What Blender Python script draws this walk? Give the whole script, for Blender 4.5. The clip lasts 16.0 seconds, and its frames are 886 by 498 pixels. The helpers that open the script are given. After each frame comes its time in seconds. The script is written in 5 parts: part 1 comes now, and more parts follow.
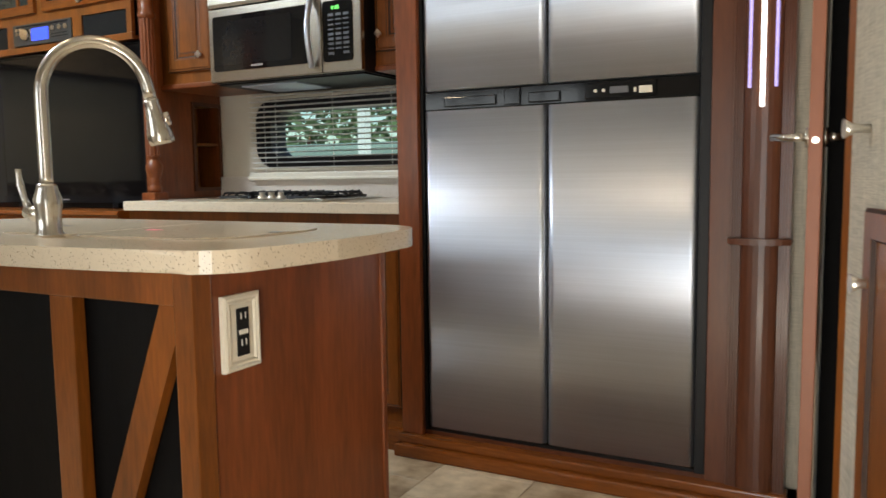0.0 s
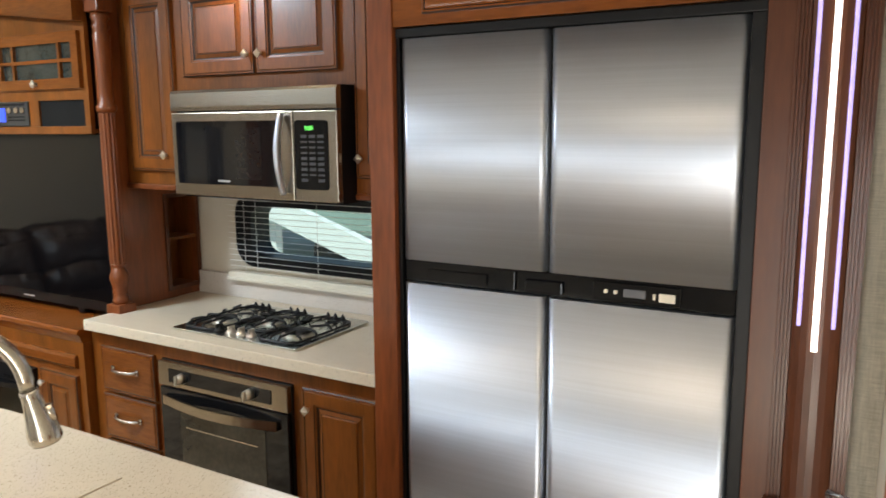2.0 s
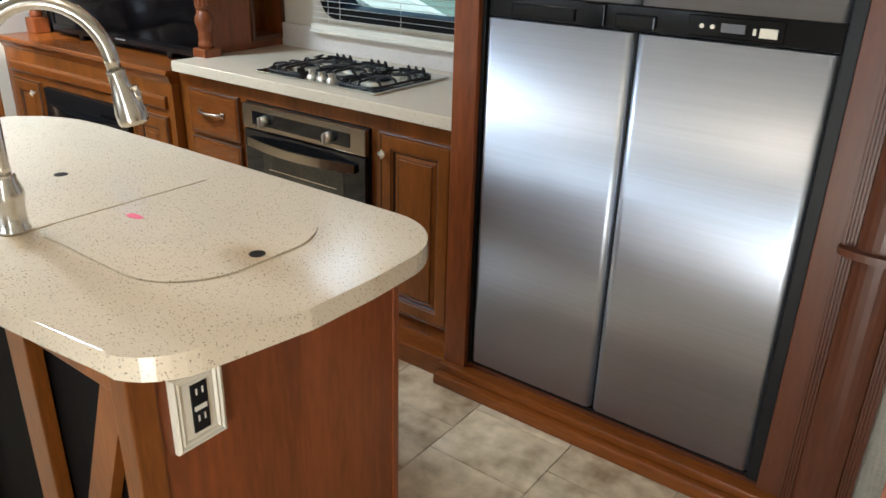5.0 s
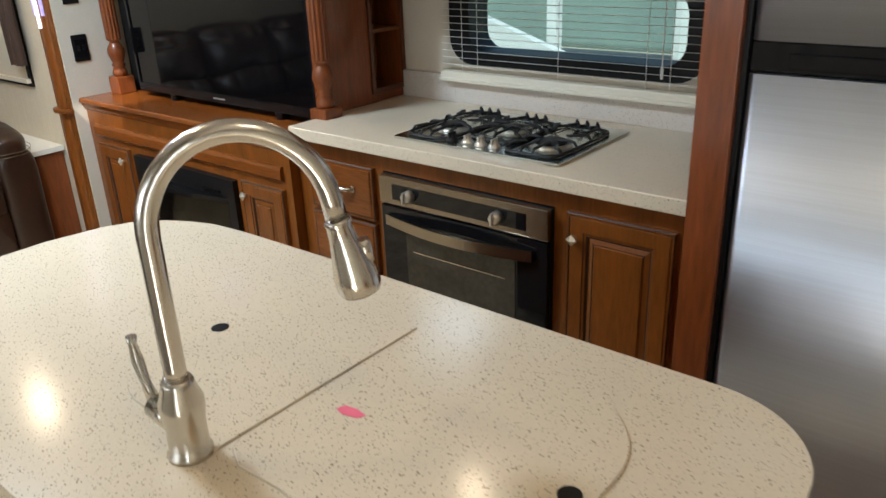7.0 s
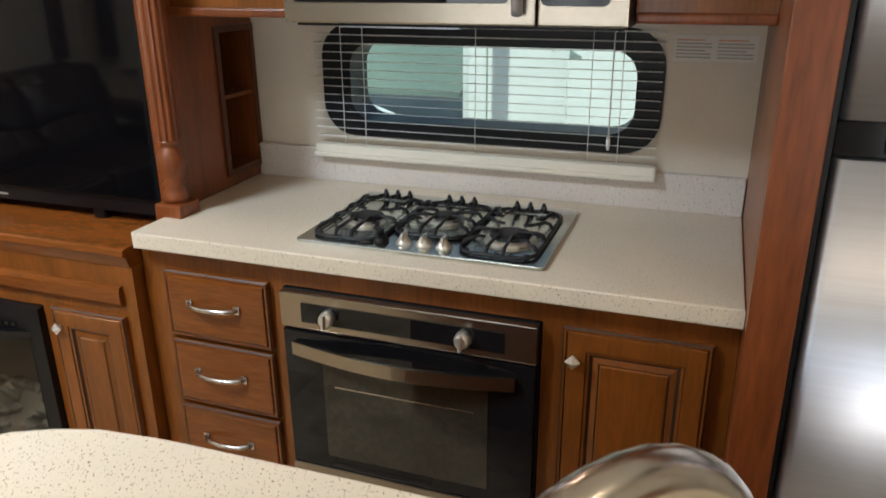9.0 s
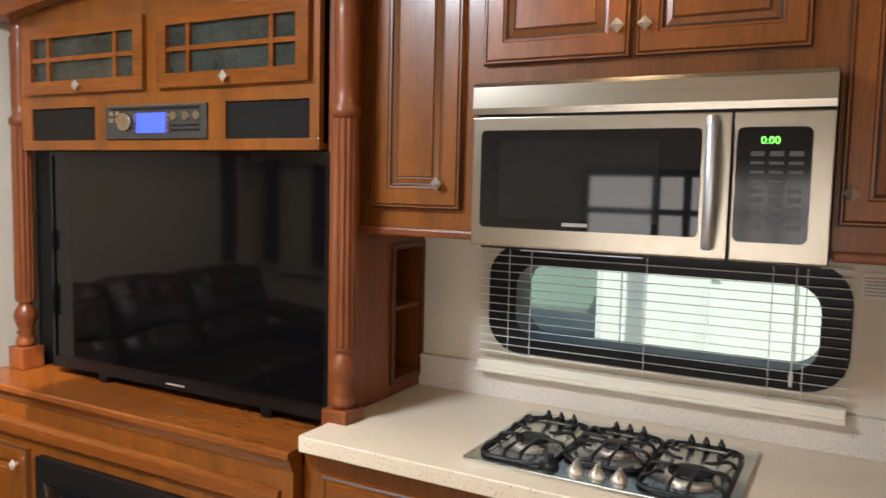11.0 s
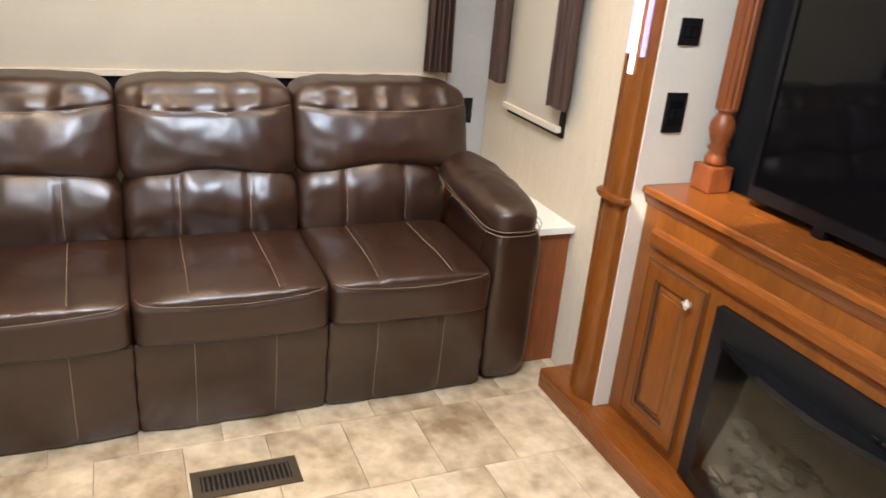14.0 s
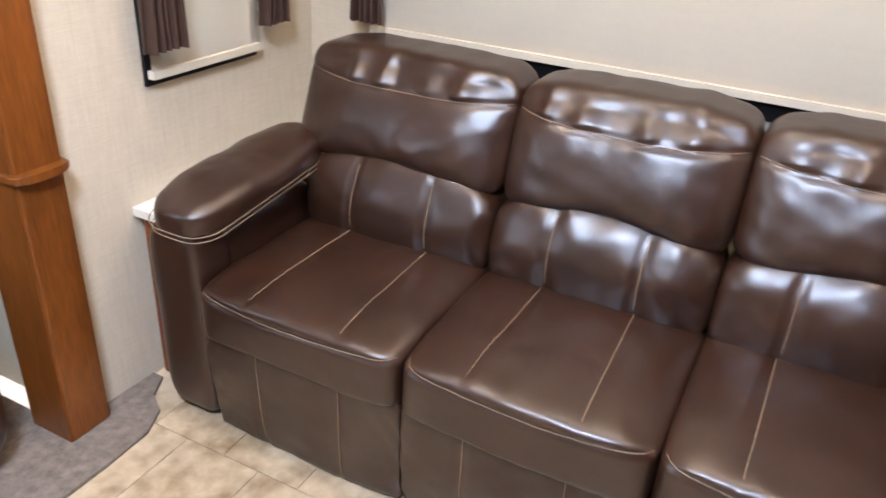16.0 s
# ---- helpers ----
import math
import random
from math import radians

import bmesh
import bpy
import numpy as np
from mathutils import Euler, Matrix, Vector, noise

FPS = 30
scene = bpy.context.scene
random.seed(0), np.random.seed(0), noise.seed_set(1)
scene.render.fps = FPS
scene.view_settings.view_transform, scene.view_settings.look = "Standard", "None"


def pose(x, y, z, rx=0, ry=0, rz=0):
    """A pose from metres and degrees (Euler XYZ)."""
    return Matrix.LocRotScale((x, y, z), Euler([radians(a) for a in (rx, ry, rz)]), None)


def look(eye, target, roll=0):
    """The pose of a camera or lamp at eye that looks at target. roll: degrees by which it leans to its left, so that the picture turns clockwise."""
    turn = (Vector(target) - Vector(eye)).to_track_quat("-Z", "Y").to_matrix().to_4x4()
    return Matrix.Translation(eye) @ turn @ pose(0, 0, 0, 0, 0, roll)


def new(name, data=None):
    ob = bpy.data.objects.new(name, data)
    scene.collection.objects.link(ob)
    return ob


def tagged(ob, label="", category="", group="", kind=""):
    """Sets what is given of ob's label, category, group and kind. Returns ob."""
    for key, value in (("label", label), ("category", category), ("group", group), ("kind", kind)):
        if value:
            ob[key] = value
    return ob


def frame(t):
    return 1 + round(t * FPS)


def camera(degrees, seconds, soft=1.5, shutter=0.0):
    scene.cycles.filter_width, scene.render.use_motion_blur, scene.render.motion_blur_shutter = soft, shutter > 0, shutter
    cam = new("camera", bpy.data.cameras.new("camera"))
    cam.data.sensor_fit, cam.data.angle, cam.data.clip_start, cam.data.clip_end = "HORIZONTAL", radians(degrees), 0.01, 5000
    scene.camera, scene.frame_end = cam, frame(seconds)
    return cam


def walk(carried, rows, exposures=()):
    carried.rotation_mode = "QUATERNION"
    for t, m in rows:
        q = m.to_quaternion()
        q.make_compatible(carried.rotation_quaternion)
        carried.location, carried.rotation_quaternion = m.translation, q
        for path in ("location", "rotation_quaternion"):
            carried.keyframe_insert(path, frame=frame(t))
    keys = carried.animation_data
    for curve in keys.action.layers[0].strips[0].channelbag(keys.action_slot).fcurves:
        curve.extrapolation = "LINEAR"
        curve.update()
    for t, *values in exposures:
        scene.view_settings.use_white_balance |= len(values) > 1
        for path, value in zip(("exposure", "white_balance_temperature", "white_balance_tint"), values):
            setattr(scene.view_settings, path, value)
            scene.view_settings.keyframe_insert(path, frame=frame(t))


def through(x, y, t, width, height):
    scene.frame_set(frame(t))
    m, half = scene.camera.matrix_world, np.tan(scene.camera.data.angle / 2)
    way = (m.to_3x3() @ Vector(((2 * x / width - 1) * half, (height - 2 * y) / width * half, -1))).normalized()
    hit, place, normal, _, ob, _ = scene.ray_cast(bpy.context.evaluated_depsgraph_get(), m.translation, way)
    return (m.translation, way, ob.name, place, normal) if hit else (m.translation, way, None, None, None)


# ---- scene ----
from mathutils.bvhtree import BVHTree

cam = camera(60.3, 16.0, shutter=0.25)
METRES, EYE, TILT, LEAN, TURN = 4.95, 0.9975, 0.0, 0.0, 27.7
ROWS = [
    (0.0, 0.0, 0.0, 0.0, -0.08, -5.55, 0.79),
    (0.5, -0.0024, 0.031, 0.0309, 3.84, -6.68, 0.18),
    (1.0, 0.0015, 0.0578, 0.0781, 3.29, -6.96, 1.29),
    (1.5, 0.0174, 0.086, 0.0979, 4.47, -9.01, 1.3),
    (2.0, 0.0291, 0.0991, 0.1343, 2.28, -9.23, 0.38),
    (2.5, 0.0282, 0.1031, 0.1399, -5.57, -4.97, 0.51),
    (3.0, 0.0281, 0.1041, 0.1387, -6.88, -5.79, 0.51),
    (3.5, 0.0298, 0.103, 0.1286, -6.18, -10.76, 0.05),
    (4.0, 0.0329, 0.0987, 0.1163, -3.76, -16.22, -0.76),
    (4.5, 0.0372, 0.0938, 0.1032, 1.64, -20.71, -1.33),
    (5.0, 0.0333, 0.0926, 0.0944, 9.16, -23.49, -1.47),
    (7.5, -0.1069, 0.2327, 0.11, 7.6, -22.68, 2.13),
    (8.0, -0.1491, 0.2615, 0.1104, -0.79, -22.47, 1.84),
    (8.5, -0.1694, 0.2863, 0.108, -5.68, -22.63, 1.02),
    (9.0, -0.181, 0.301, 0.1075, -8.18, -20.45, 0.43),
    (11.5, -0.1968, 0.3097, 0.1216, 9.26, -6.67, -2.34),
    (12.0, -0.2038, 0.3131, 0.12, 13.33, -10.99, -3.06),
    (12.5, -0.2345, 0.3117, 0.1164, 19.92, -14.1, -4.36),
    (13.0, -0.2834, 0.317, 0.1127, 28.04, -17.6, -4.92),
    (13.5, -0.3242, 0.355, 0.1045, 34.3, -20.6, -5.06),
    (14.0, -0.3672, 0.3972, 0.1001, 40.03, -22.26, -4.79),
    (14.5, -0.4021, 0.4369, 0.1007, 46.06, -24.06, -3.8),
    (15.0, -0.4103, 0.4991, 0.1013, 57.49, -27.19, -4.0),
    (15.5, -0.4307, 0.5485, 0.0972, 72.88, -28.16, -3.69),
    (16.0, -0.4629, 0.5989, 0.0991, 89.79, -28.16, -3.16),
]
MORE = [
    (7.3, look((-0.905, 0.735, 1.533), (-2.085, 2.152, 0.760), -2.4)),
    (9.2, look((-1.521, 0.892, 1.548), (-2.119, 2.701, 0.938), 0.1)),
    (11.3, look((-1.619, 0.851, 1.555), (-2.708, 2.520, 1.384), 2.0)),
]
walk(cam, sorted(MORE + [(t, pose(0, 0, EYE, TILT, LEAN, TURN) @ pose(METRES * x, METRES * y, METRES * z, 90 + pitch, roll, yaw)) for t, x, y, z, yaw, pitch, roll in ROWS], key=lambda row: row[0]), exposures=[(0.0, -0.15, 6900, 11), (3.0, 0.1, 6800, 11), (5.2, 0.1, 6200, 9), (7.5, -0.3, 6600, 10), (9.0, -0.2, 6800, 13), (11.5, 0.2, 7500, 19), (13.5, 0.35, 7000, 17), (15.0, 0.42, 6500, 18), (16.0, 0.52, 6100, 20)])

# ---- world, sun and lamps ----
world = bpy.data.worlds.new("world")
scene.world = world
world.use_nodes = True
wn = world.node_tree
sky = wn.nodes.new("ShaderNodeTexSky")
sky.sky_type, sky.sun_disc = "NISHITA", False
sky.sun_elevation, sky.sun_rotation = radians(48), radians(146)
wn.links.new(sky.outputs["Color"], wn.nodes["Background"].inputs["Color"])
wn.nodes["Background"].inputs["Strength"].default_value = 0.15


def lamp(name, kind, m, energy, colour, **values):
    data = bpy.data.lights.new(name, kind)
    data.energy, data.color = energy, colour
    if "size" in values:
        data.shape, data.size, data.size_y = "RECTANGLE", values["size"], values["size_y"]
    if "radius" in values:
        data.shadow_soft_size = values["radius"]
    if "spot" in values:
        data.spot_size, data.spot_blend = radians(values["spot"]), 0.6
    ob = new(name, data)
    ob.matrix_world = m
    return ob


sun = lamp("sun", "SUN", look((6, -9, 12), (0, 0, 0)), 5.0, (1.0, 0.95, 0.86))
sun.data.angle = radians(0.5)
DAY = (0.84, 0.93, 1.0)
WARM = (1.0, 0.80, 0.56)
lamp("daylight_entry_sky", "AREA", look((-0.22, -0.87, 0.90), (-0.7, 2, 0.75)), 19, DAY, size=0.62, size_y=1.25)
lamp("daylight_entry_ground", "AREA", look((-0.22, -0.87, -0.08), (-0.8, 2, 0.10)), 25, (1.0, 0.94, 0.84), size=0.62, size_y=0.56)
lamp("daylight_slide_window", "AREA", look((-2.5, -0.96, 1.3), (-2.5, 1.2, 1.29)), 20, DAY, size=1.56, size_y=0.72)
# Fill light for the room, set in an added, unseen roof vent.
lamp("fill_added_vent", "AREA", look((-3.3, 1.2, 2.44), (-3.3, 1.2001, 0)), 74, (0.66, 0.83, 1.0), size=0.38, size_y=0.38)
# Lamps at x -3.8, -0.75, -2.1 and -4.5 are unseen, added as fill.
CEILING_LAMPS = [(-2.18, 2.50, 2.25), (-3.8, 0.7, 2.45), (-0.75, 1.0, 2.45), (-2.1, 0.9, 2.45), (-5.15, 1.2, 2.45), (-4.5, 1.9, 2.45), (-4.5, 0.5, 2.45)]
for cx, cy, cz in CEILING_LAMPS:
    lamp("downlight_glow", "SPOT", look((cx, cy, cz - 0.03), (cx, cy + 0.001, 0)), 6 if cy > 2.4 else 32 if cx < -3 else 12 if cx < -2 else 19, WARM, radius=0.035, spot=145)

# ---- materials ----


def mat(name, colour, rough=0.5, metal=0.0, vary=0.25, scale=6.0, bump=0.0, stretch=(1, 1, 1), fine=60.0, coat=0.0, each=0.0, dark=None, aniso=0.0, spec=0.5):
    """Noise at two scales over the colour, in metres, with a fine relief."""
    m = bpy.data.materials.new(name)
    m.use_nodes = True
    n, k = m.node_tree.nodes, m.node_tree.links
    b = n["Principled BSDF"]
    geo = n.new("ShaderNodeNewGeometry")
    mp = n.new("ShaderNodeMapping")
    mp.inputs["Scale"].default_value = stretch
    k.new(geo.outputs["Position"], mp.inputs["Vector"])
    big, small = n.new("ShaderNodeTexNoise"), n.new("ShaderNodeTexNoise")
    big.inputs["Scale"].default_value, small.inputs["Scale"].default_value = scale, fine
    big.inputs["Detail"].default_value, small.inputs["Detail"].default_value = 5, 4
    for t in (big, small):
        k.new(mp.outputs["Vector"], t.inputs["Vector"])
    mix = n.new("ShaderNodeMix")
    mix.data_type = "FLOAT"
    mix.inputs[0].default_value = 0.4
    k.new(big.outputs["Fac"], mix.inputs[2]), k.new(small.outputs["Fac"], mix.inputs[3])
    if each:
        info = n.new("ShaderNodeObjectInfo")
        shift = n.new("ShaderNodeVectorMath")
        shift.operation = "SCALE"
        shift.inputs[0].default_value = (37, 53, 29)
        k.new(info.outputs["Random"], shift.inputs["Scale"])
        k.new(shift.outputs[0], mp.inputs["Location"])
        add = n.new("ShaderNodeMath")
        add.operation = "MULTIPLY_ADD"
        add.inputs[1].default_value = each
        k.new(info.outputs["Random"], add.inputs[0]), k.new(mix.outputs[0], add.inputs[2])
        source = add.outputs[0]
    else:
        source = mix.outputs[0]
    ramp = n.new("ShaderNodeValToRGB")
    low = dark or tuple(c * (1 - vary) for c in colour)
    high = tuple(min(1, c * (1 + vary)) for c in colour)
    ramp.color_ramp.elements[0].position, ramp.color_ramp.elements[1].position = (0.38, 0.64 + each) if each else (0.32, 0.68)
    ramp.color_ramp.elements[0].color, ramp.color_ramp.elements[1].color = (*low, 1), (*high, 1)
    k.new(source, ramp.inputs["Fac"])
    k.new(ramp.outputs["Color"], b.inputs["Base Color"])
    b.inputs["Roughness"].default_value, b.inputs["Metallic"].default_value = rough, metal
    b.inputs["Coat Weight"].default_value, b.inputs["Coat Roughness"].default_value = coat, 0.15
    b.inputs["Anisotropic"].default_value = aniso
    b.inputs["Specular IOR Level"].default_value = spec
    if bump:
        bp = n.new("ShaderNodeBump")
        bp.inputs["Strength"].default_value, bp.inputs["Distance"].default_value = bump, 0.002
        k.new(small.outputs["Fac"], bp.inputs["Height"])
        k.new(bp.outputs["Normal"], b.inputs["Normal"])
    return m


def glow(name, colour, strength):
    m = mat(name, colour, 0.4)
    b = m.node_tree.nodes["Principled BSDF"]
    b.inputs["Emission Color"].default_value, b.inputs["Emission Strength"].default_value = (*colour, 1), strength
    return m


def glass(name, colour, rough=0.0):
    m = mat(name, colour, rough, vary=0.0)
    b = m.node_tree.nodes["Principled BSDF"]
    b.inputs["Transmission Weight"].default_value, b.inputs["IOR"].default_value = 1.0, 1.2
    return m


def speckled(name, base, fleck, rough):
    """Solid-surface top: pale ground with small brown flecks."""
    m = mat(name, base, rough, vary=0.05, scale=3, fine=150)
    n, k = m.node_tree.nodes, m.node_tree.links
    geo = n.new("ShaderNodeNewGeometry")
    v = n.new("ShaderNodeTexNoise")
    v.inputs["Scale"].default_value, v.inputs["Detail"].default_value = 260, 1.0
    k.new(geo.outputs["Position"], v.inputs["Vector"])
    r = n.new("ShaderNodeValToRGB")
    r.color_ramp.elements[0].position, r.color_ramp.elements[1].position = 0.655, 0.69
    k.new(v.outputs["Fac"], r.inputs["Fac"])
    mix = n.new("ShaderNodeMix")
    mix.data_type = "RGBA"
    k.new(r.outputs["Color"], mix.inputs[0])
    b = n["Principled BSDF"]
    old = b.inputs["Base Color"].links[0].from_socket
    k.new(old, mix.inputs[6])
    mix.inputs[7].default_value = (*fleck, 1)
    k.new(mix.outputs[2], b.inputs["Base Color"])
    return m


def woven(name, colour, vary):
    """Linen-like wallpaper: threads along both ways."""
    m = mat(name, colour, 0.85, vary=vary, scale=9, fine=30, stretch=(14, 14, 1.2), bump=0.25)
    n, k = m.node_tree.nodes, m.node_tree.links
    geo, mp, t = n.new("ShaderNodeNewGeometry"), n.new("ShaderNodeMapping"), n.new("ShaderNodeTexNoise")
    mp.inputs["Scale"].default_value = (1.2, 1.2, 22)
    t.inputs["Scale"].default_value, t.inputs["Detail"].default_value = 16, 4
    k.new(geo.outputs["Position"], mp.inputs["Vector"]), k.new(mp.outputs["Vector"], t.inputs["Vector"])
    mix = n.new("ShaderNodeMix")
    mix.data_type, mix.blend_type = "RGBA", "OVERLAY"
    mix.inputs[0].default_value = min(1, vary * 2.2)
    b = n["Principled BSDF"]
    k.new(b.inputs["Base Color"].links[0].from_socket, mix.inputs[6])
    k.new(t.outputs["Fac"], mix.inputs[7])
    k.new(mix.outputs[2], b.inputs["Base Color"])
    return m


def cloth_lit(name, colour, rough=0.9, through=0.35):
    """Cloth that lets some daylight through."""
    m = mat(name, colour, rough, vary=0.05, fine=90, bump=0.1)
    n, k = m.node_tree.nodes, m.node_tree.links
    tr, mx = n.new("ShaderNodeBsdfTranslucent"), n.new("ShaderNodeMixShader")
    tr.inputs["Color"].default_value = (*colour, 1)
    mx.inputs[0].default_value = through
    k.new(n["Principled BSDF"].outputs[0], mx.inputs[1]), k.new(tr.outputs[0], mx.inputs[2])
    k.new(mx.outputs[0], n["Material Output"].inputs["Surface"])
    return m


def leather(name, colour):
    """Bonded leather: soft creases over a pebbled grain."""
    m = mat(name, colour, 0.33, vary=0.3, scale=6, fine=45, spec=0.8)
    n, k = m.node_tree.nodes, m.node_tree.links
    geo, crease, grain = n.new("ShaderNodeNewGeometry"), n.new("ShaderNodeTexNoise"), n.new("ShaderNodeTexVoronoi")
    crease.inputs["Scale"].default_value, crease.inputs["Detail"].default_value, crease.inputs["Distortion"].default_value = 8, 3, 0.8
    grain.inputs["Scale"].default_value = 420
    first, second = n.new("ShaderNodeBump"), n.new("ShaderNodeBump")
    first.inputs["Strength"].default_value, first.inputs["Distance"].default_value = 0.18, 0.012
    second.inputs["Strength"].default_value, second.inputs["Distance"].default_value = 0.22, 0.0006
    for t in (crease, grain):
        k.new(geo.outputs["Position"], t.inputs["Vector"])
    k.new(crease.outputs["Fac"], first.inputs["Height"]), k.new(grain.outputs["Distance"], second.inputs["Height"])
    k.new(first.outputs["Normal"], second.inputs["Normal"])
    k.new(second.outputs["Normal"], n["Principled BSDF"].inputs["Normal"])
    rough = n.new("ShaderNodeMapRange")
    rough.inputs["To Min"].default_value, rough.inputs["To Max"].default_value = 0.28, 0.40
    k.new(crease.outputs["Fac"], rough.inputs["Value"])
    k.new(rough.outputs["Result"], n["Principled BSDF"].inputs["Roughness"])
    return m


WOOD = mat("cherry_wood", (0.185, 0.055, 0.0085), 0.34, vary=0.42, scale=3.2, stretch=(3.2, 3.2, 0.4), fine=42, bump=0.05, coat=0.2, spec=0.35)
WOOD_H = mat("cherry_wood_lengthwise", (0.185, 0.052, 0.009), 0.24, vary=0.4, scale=3.2, stretch=(0.4, 3.2, 3.2), fine=42, bump=0.05, coat=0.2, spec=0.35)
WOOD_RED = mat("red_cherry_veneer", (0.20, 0.052, 0.014), 0.38, vary=0.42, scale=3.0, stretch=(2.6, 2.6, 0.32), fine=36, bump=0.05, coat=0.2, spec=0.35)
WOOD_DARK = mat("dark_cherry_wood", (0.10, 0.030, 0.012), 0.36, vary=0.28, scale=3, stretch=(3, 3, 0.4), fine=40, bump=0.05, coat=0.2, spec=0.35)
WOOD_DOOR = mat("door_edge_wood", (0.28, 0.10, 0.05), 0.5, vary=0.12, scale=4, stretch=(4, 4, 0.4), fine=50, bump=0.05)
GLAZE = mat("dark_glaze_in_grooves", (0.03, 0.010, 0.004), 0.5, vary=0.3)
# Island panel stain; also paints the darkness of the unlit hall.
BLACK_PANEL = mat("black_stain_and_hall_dark", (0.004, 0.0035, 0.0035), 0.7, spec=0.12, vary=0.5, scale=4, stretch=(3, 3, 0.5), bump=0.05)
STEEL = mat("brushed_steel", (0.62, 0.67, 0.76), 0.43, 1.0, vary=0.05, scale=2, stretch=(0.5, 0.5, 60), fine=8, bump=0.02)
STEEL_WARM = mat("appliance_steel", (0.37, 0.325, 0.265), 0.27, 1.0, vary=0.06, scale=2, stretch=(0.6, 0.6, 50), fine=8, bump=0.03)
NICKEL = mat("satin_nickel", (0.60, 0.56, 0.50), 0.22, 1.0, vary=0.05)
CHROME = mat("polished_nickel", (0.74, 0.70, 0.63), 0.28, 0.8, vary=0.03)
BLACK_GLOSS = mat("black_gloss", (0.006, 0.006, 0.007), 0.10, vary=0.2, spec=0.3)
BLACK_GLASS = mat("black_glass", (0.008, 0.008, 0.009), 0.03, vary=0.1, spec=0.35)
BLACK_SCREEN = mat("screen_black", (0.0025, 0.0025, 0.003), 0.05, vary=0.1, spec=0.36)
BLACK = mat("black_plastic", (0.007, 0.007, 0.008), 0.42, vary=0.25, spec=0.25)
IRON = mat("cast_iron", (0.012, 0.012, 0.014), 0.45, vary=0.3, bump=0.15, spec=0.35)
GREY_PLASTIC = mat("grey_plastic", (0.11, 0.11, 0.12), 0.45, vary=0.1)
SPEAKER = mat("speaker_cloth", (0.010, 0.009, 0.008), 0.9, vary=0.3, fine=200, bump=0.2, spec=0.2)
TOP = speckled("speckled_solid_surface", (0.69, 0.585, 0.44), (0.27, 0.19, 0.12), 0.16)
TOP_KITCHEN = speckled("speckled_cream_solid_surface", (0.68, 0.585, 0.45), (0.36, 0.28, 0.20), 0.2)
TOP_GREY = speckled("speckled_pale_solid_surface", (0.64, 0.58, 0.52), (0.22, 0.17, 0.13), 0.3)
WALLPAPER = woven("cream_wallpaper", (0.62, 0.55, 0.43), 0.07)
PANEL_WHITE = mat("pale_wall_vinyl", (0.68, 0.61, 0.50), 0.6, vary=0.05, fine=120, bump=0.1)
LINEN = woven("grey_linen_wallpaper", (0.47, 0.43, 0.35), 0.2)
GREY_WALL = mat("grey_wall_board", (0.42, 0.42, 0.40), 0.7, vary=0.06, bump=0.1)
CEIL = mat("white_ceiling_vinyl", (0.78, 0.75, 0.68), 0.6, vary=0.04, fine=100, bump=0.1)
CREAM = mat("cream_plastic", (0.74, 0.68, 0.56), 0.35, vary=0.04)
WHITE = mat("white_laminate", (0.78, 0.75, 0.68), 0.35, vary=0.04)
SLAT = mat("white_blind_slat", (0.80, 0.80, 0.77), 0.4, vary=0.03)
SHADE = cloth_lit("pleated_day_shade", (0.74, 0.66, 0.54), through=0.4)
CURTAIN = mat("brown_satin_curtain", (0.055, 0.03, 0.022), 0.42, vary=0.3, scale=12, stretch=(1, 1, 0.2))
VALANCE = mat("patterned_valance", (0.36, 0.29, 0.2), 0.8, vary=0.35, scale=22, bump=0.2)
LEATHER = leather("brown_bonded_leather", (0.029, 0.0112, 0.0056))
STITCH = mat("tan_stitching", (0.25, 0.17, 0.105), 0.7, vary=0.15)
TILE = mat("travertine_vinyl_tile", (0.58, 0.475, 0.33), 0.28, vary=0.22, scale=6, fine=20, bump=0.05, each=0.10, dark=(0.24, 0.16, 0.085))
GROUT = mat("tile_joint", (0.36, 0.28, 0.185), 0.7, vary=0.2)
CARPET = mat("grey_brown_carpet", (0.20, 0.165, 0.135), 0.95, vary=0.4, scale=40, fine=300, bump=0.8)
PALE_GLASS = glass("window_glass", (0.74, 0.96, 0.95))
CABINET_GLASS = mat("smoked_cabinet_glass", (0.03, 0.035, 0.03), 0.12, vary=0.6, fine=120, bump=0.5)
LED_W = glow("led_white", (1.0, 0.97, 0.94), 3.5)
LED_V = glow("led_violet", (0.50, 0.42, 1.0), 0.85)
BLUE_LCD = glow("blue_display", (0.04, 0.09, 1.0), 0.9)
GREEN_LCD = glow("green_digits", (0.15, 1.0, 0.15), 2.0)
LAMP_GLOW = glow("lamp_disc", (1.0, 0.85, 0.6), 12.0)
JOINT = mat("cover_joint", (0.46, 0.38, 0.28), 0.5, vary=0.1)
COOK_STEEL = mat("cooktop_steel", (0.62, 0.66, 0.64), 0.2, 1.0, vary=0.06)
PINK = mat("pink_sticker", (0.85, 0.16, 0.25), 0.5, vary=0.05)
STONE = mat("fire_bed_stones", (0.095, 0.078, 0.055), 0.8, vary=0.4, scale=15, bump=0.4)
FIRE_GLASS = glass("fire_glass", (0.50, 0.47, 0.42), 0.10)
PAPER = mat("printed_label", (0.72, 0.70, 0.64), 0.6, vary=0.05)
INK = mat("grey_print", (0.35, 0.32, 0.30), 0.7, vary=0.1)
ORANGE_INK = mat("orange_print", (0.65, 0.28, 0.16), 0.7, vary=0.1)
GROUND = mat("dry_ground", (0.52, 0.47, 0.37), 0.9, vary=0.25, scale=0.8, bump=0.3)
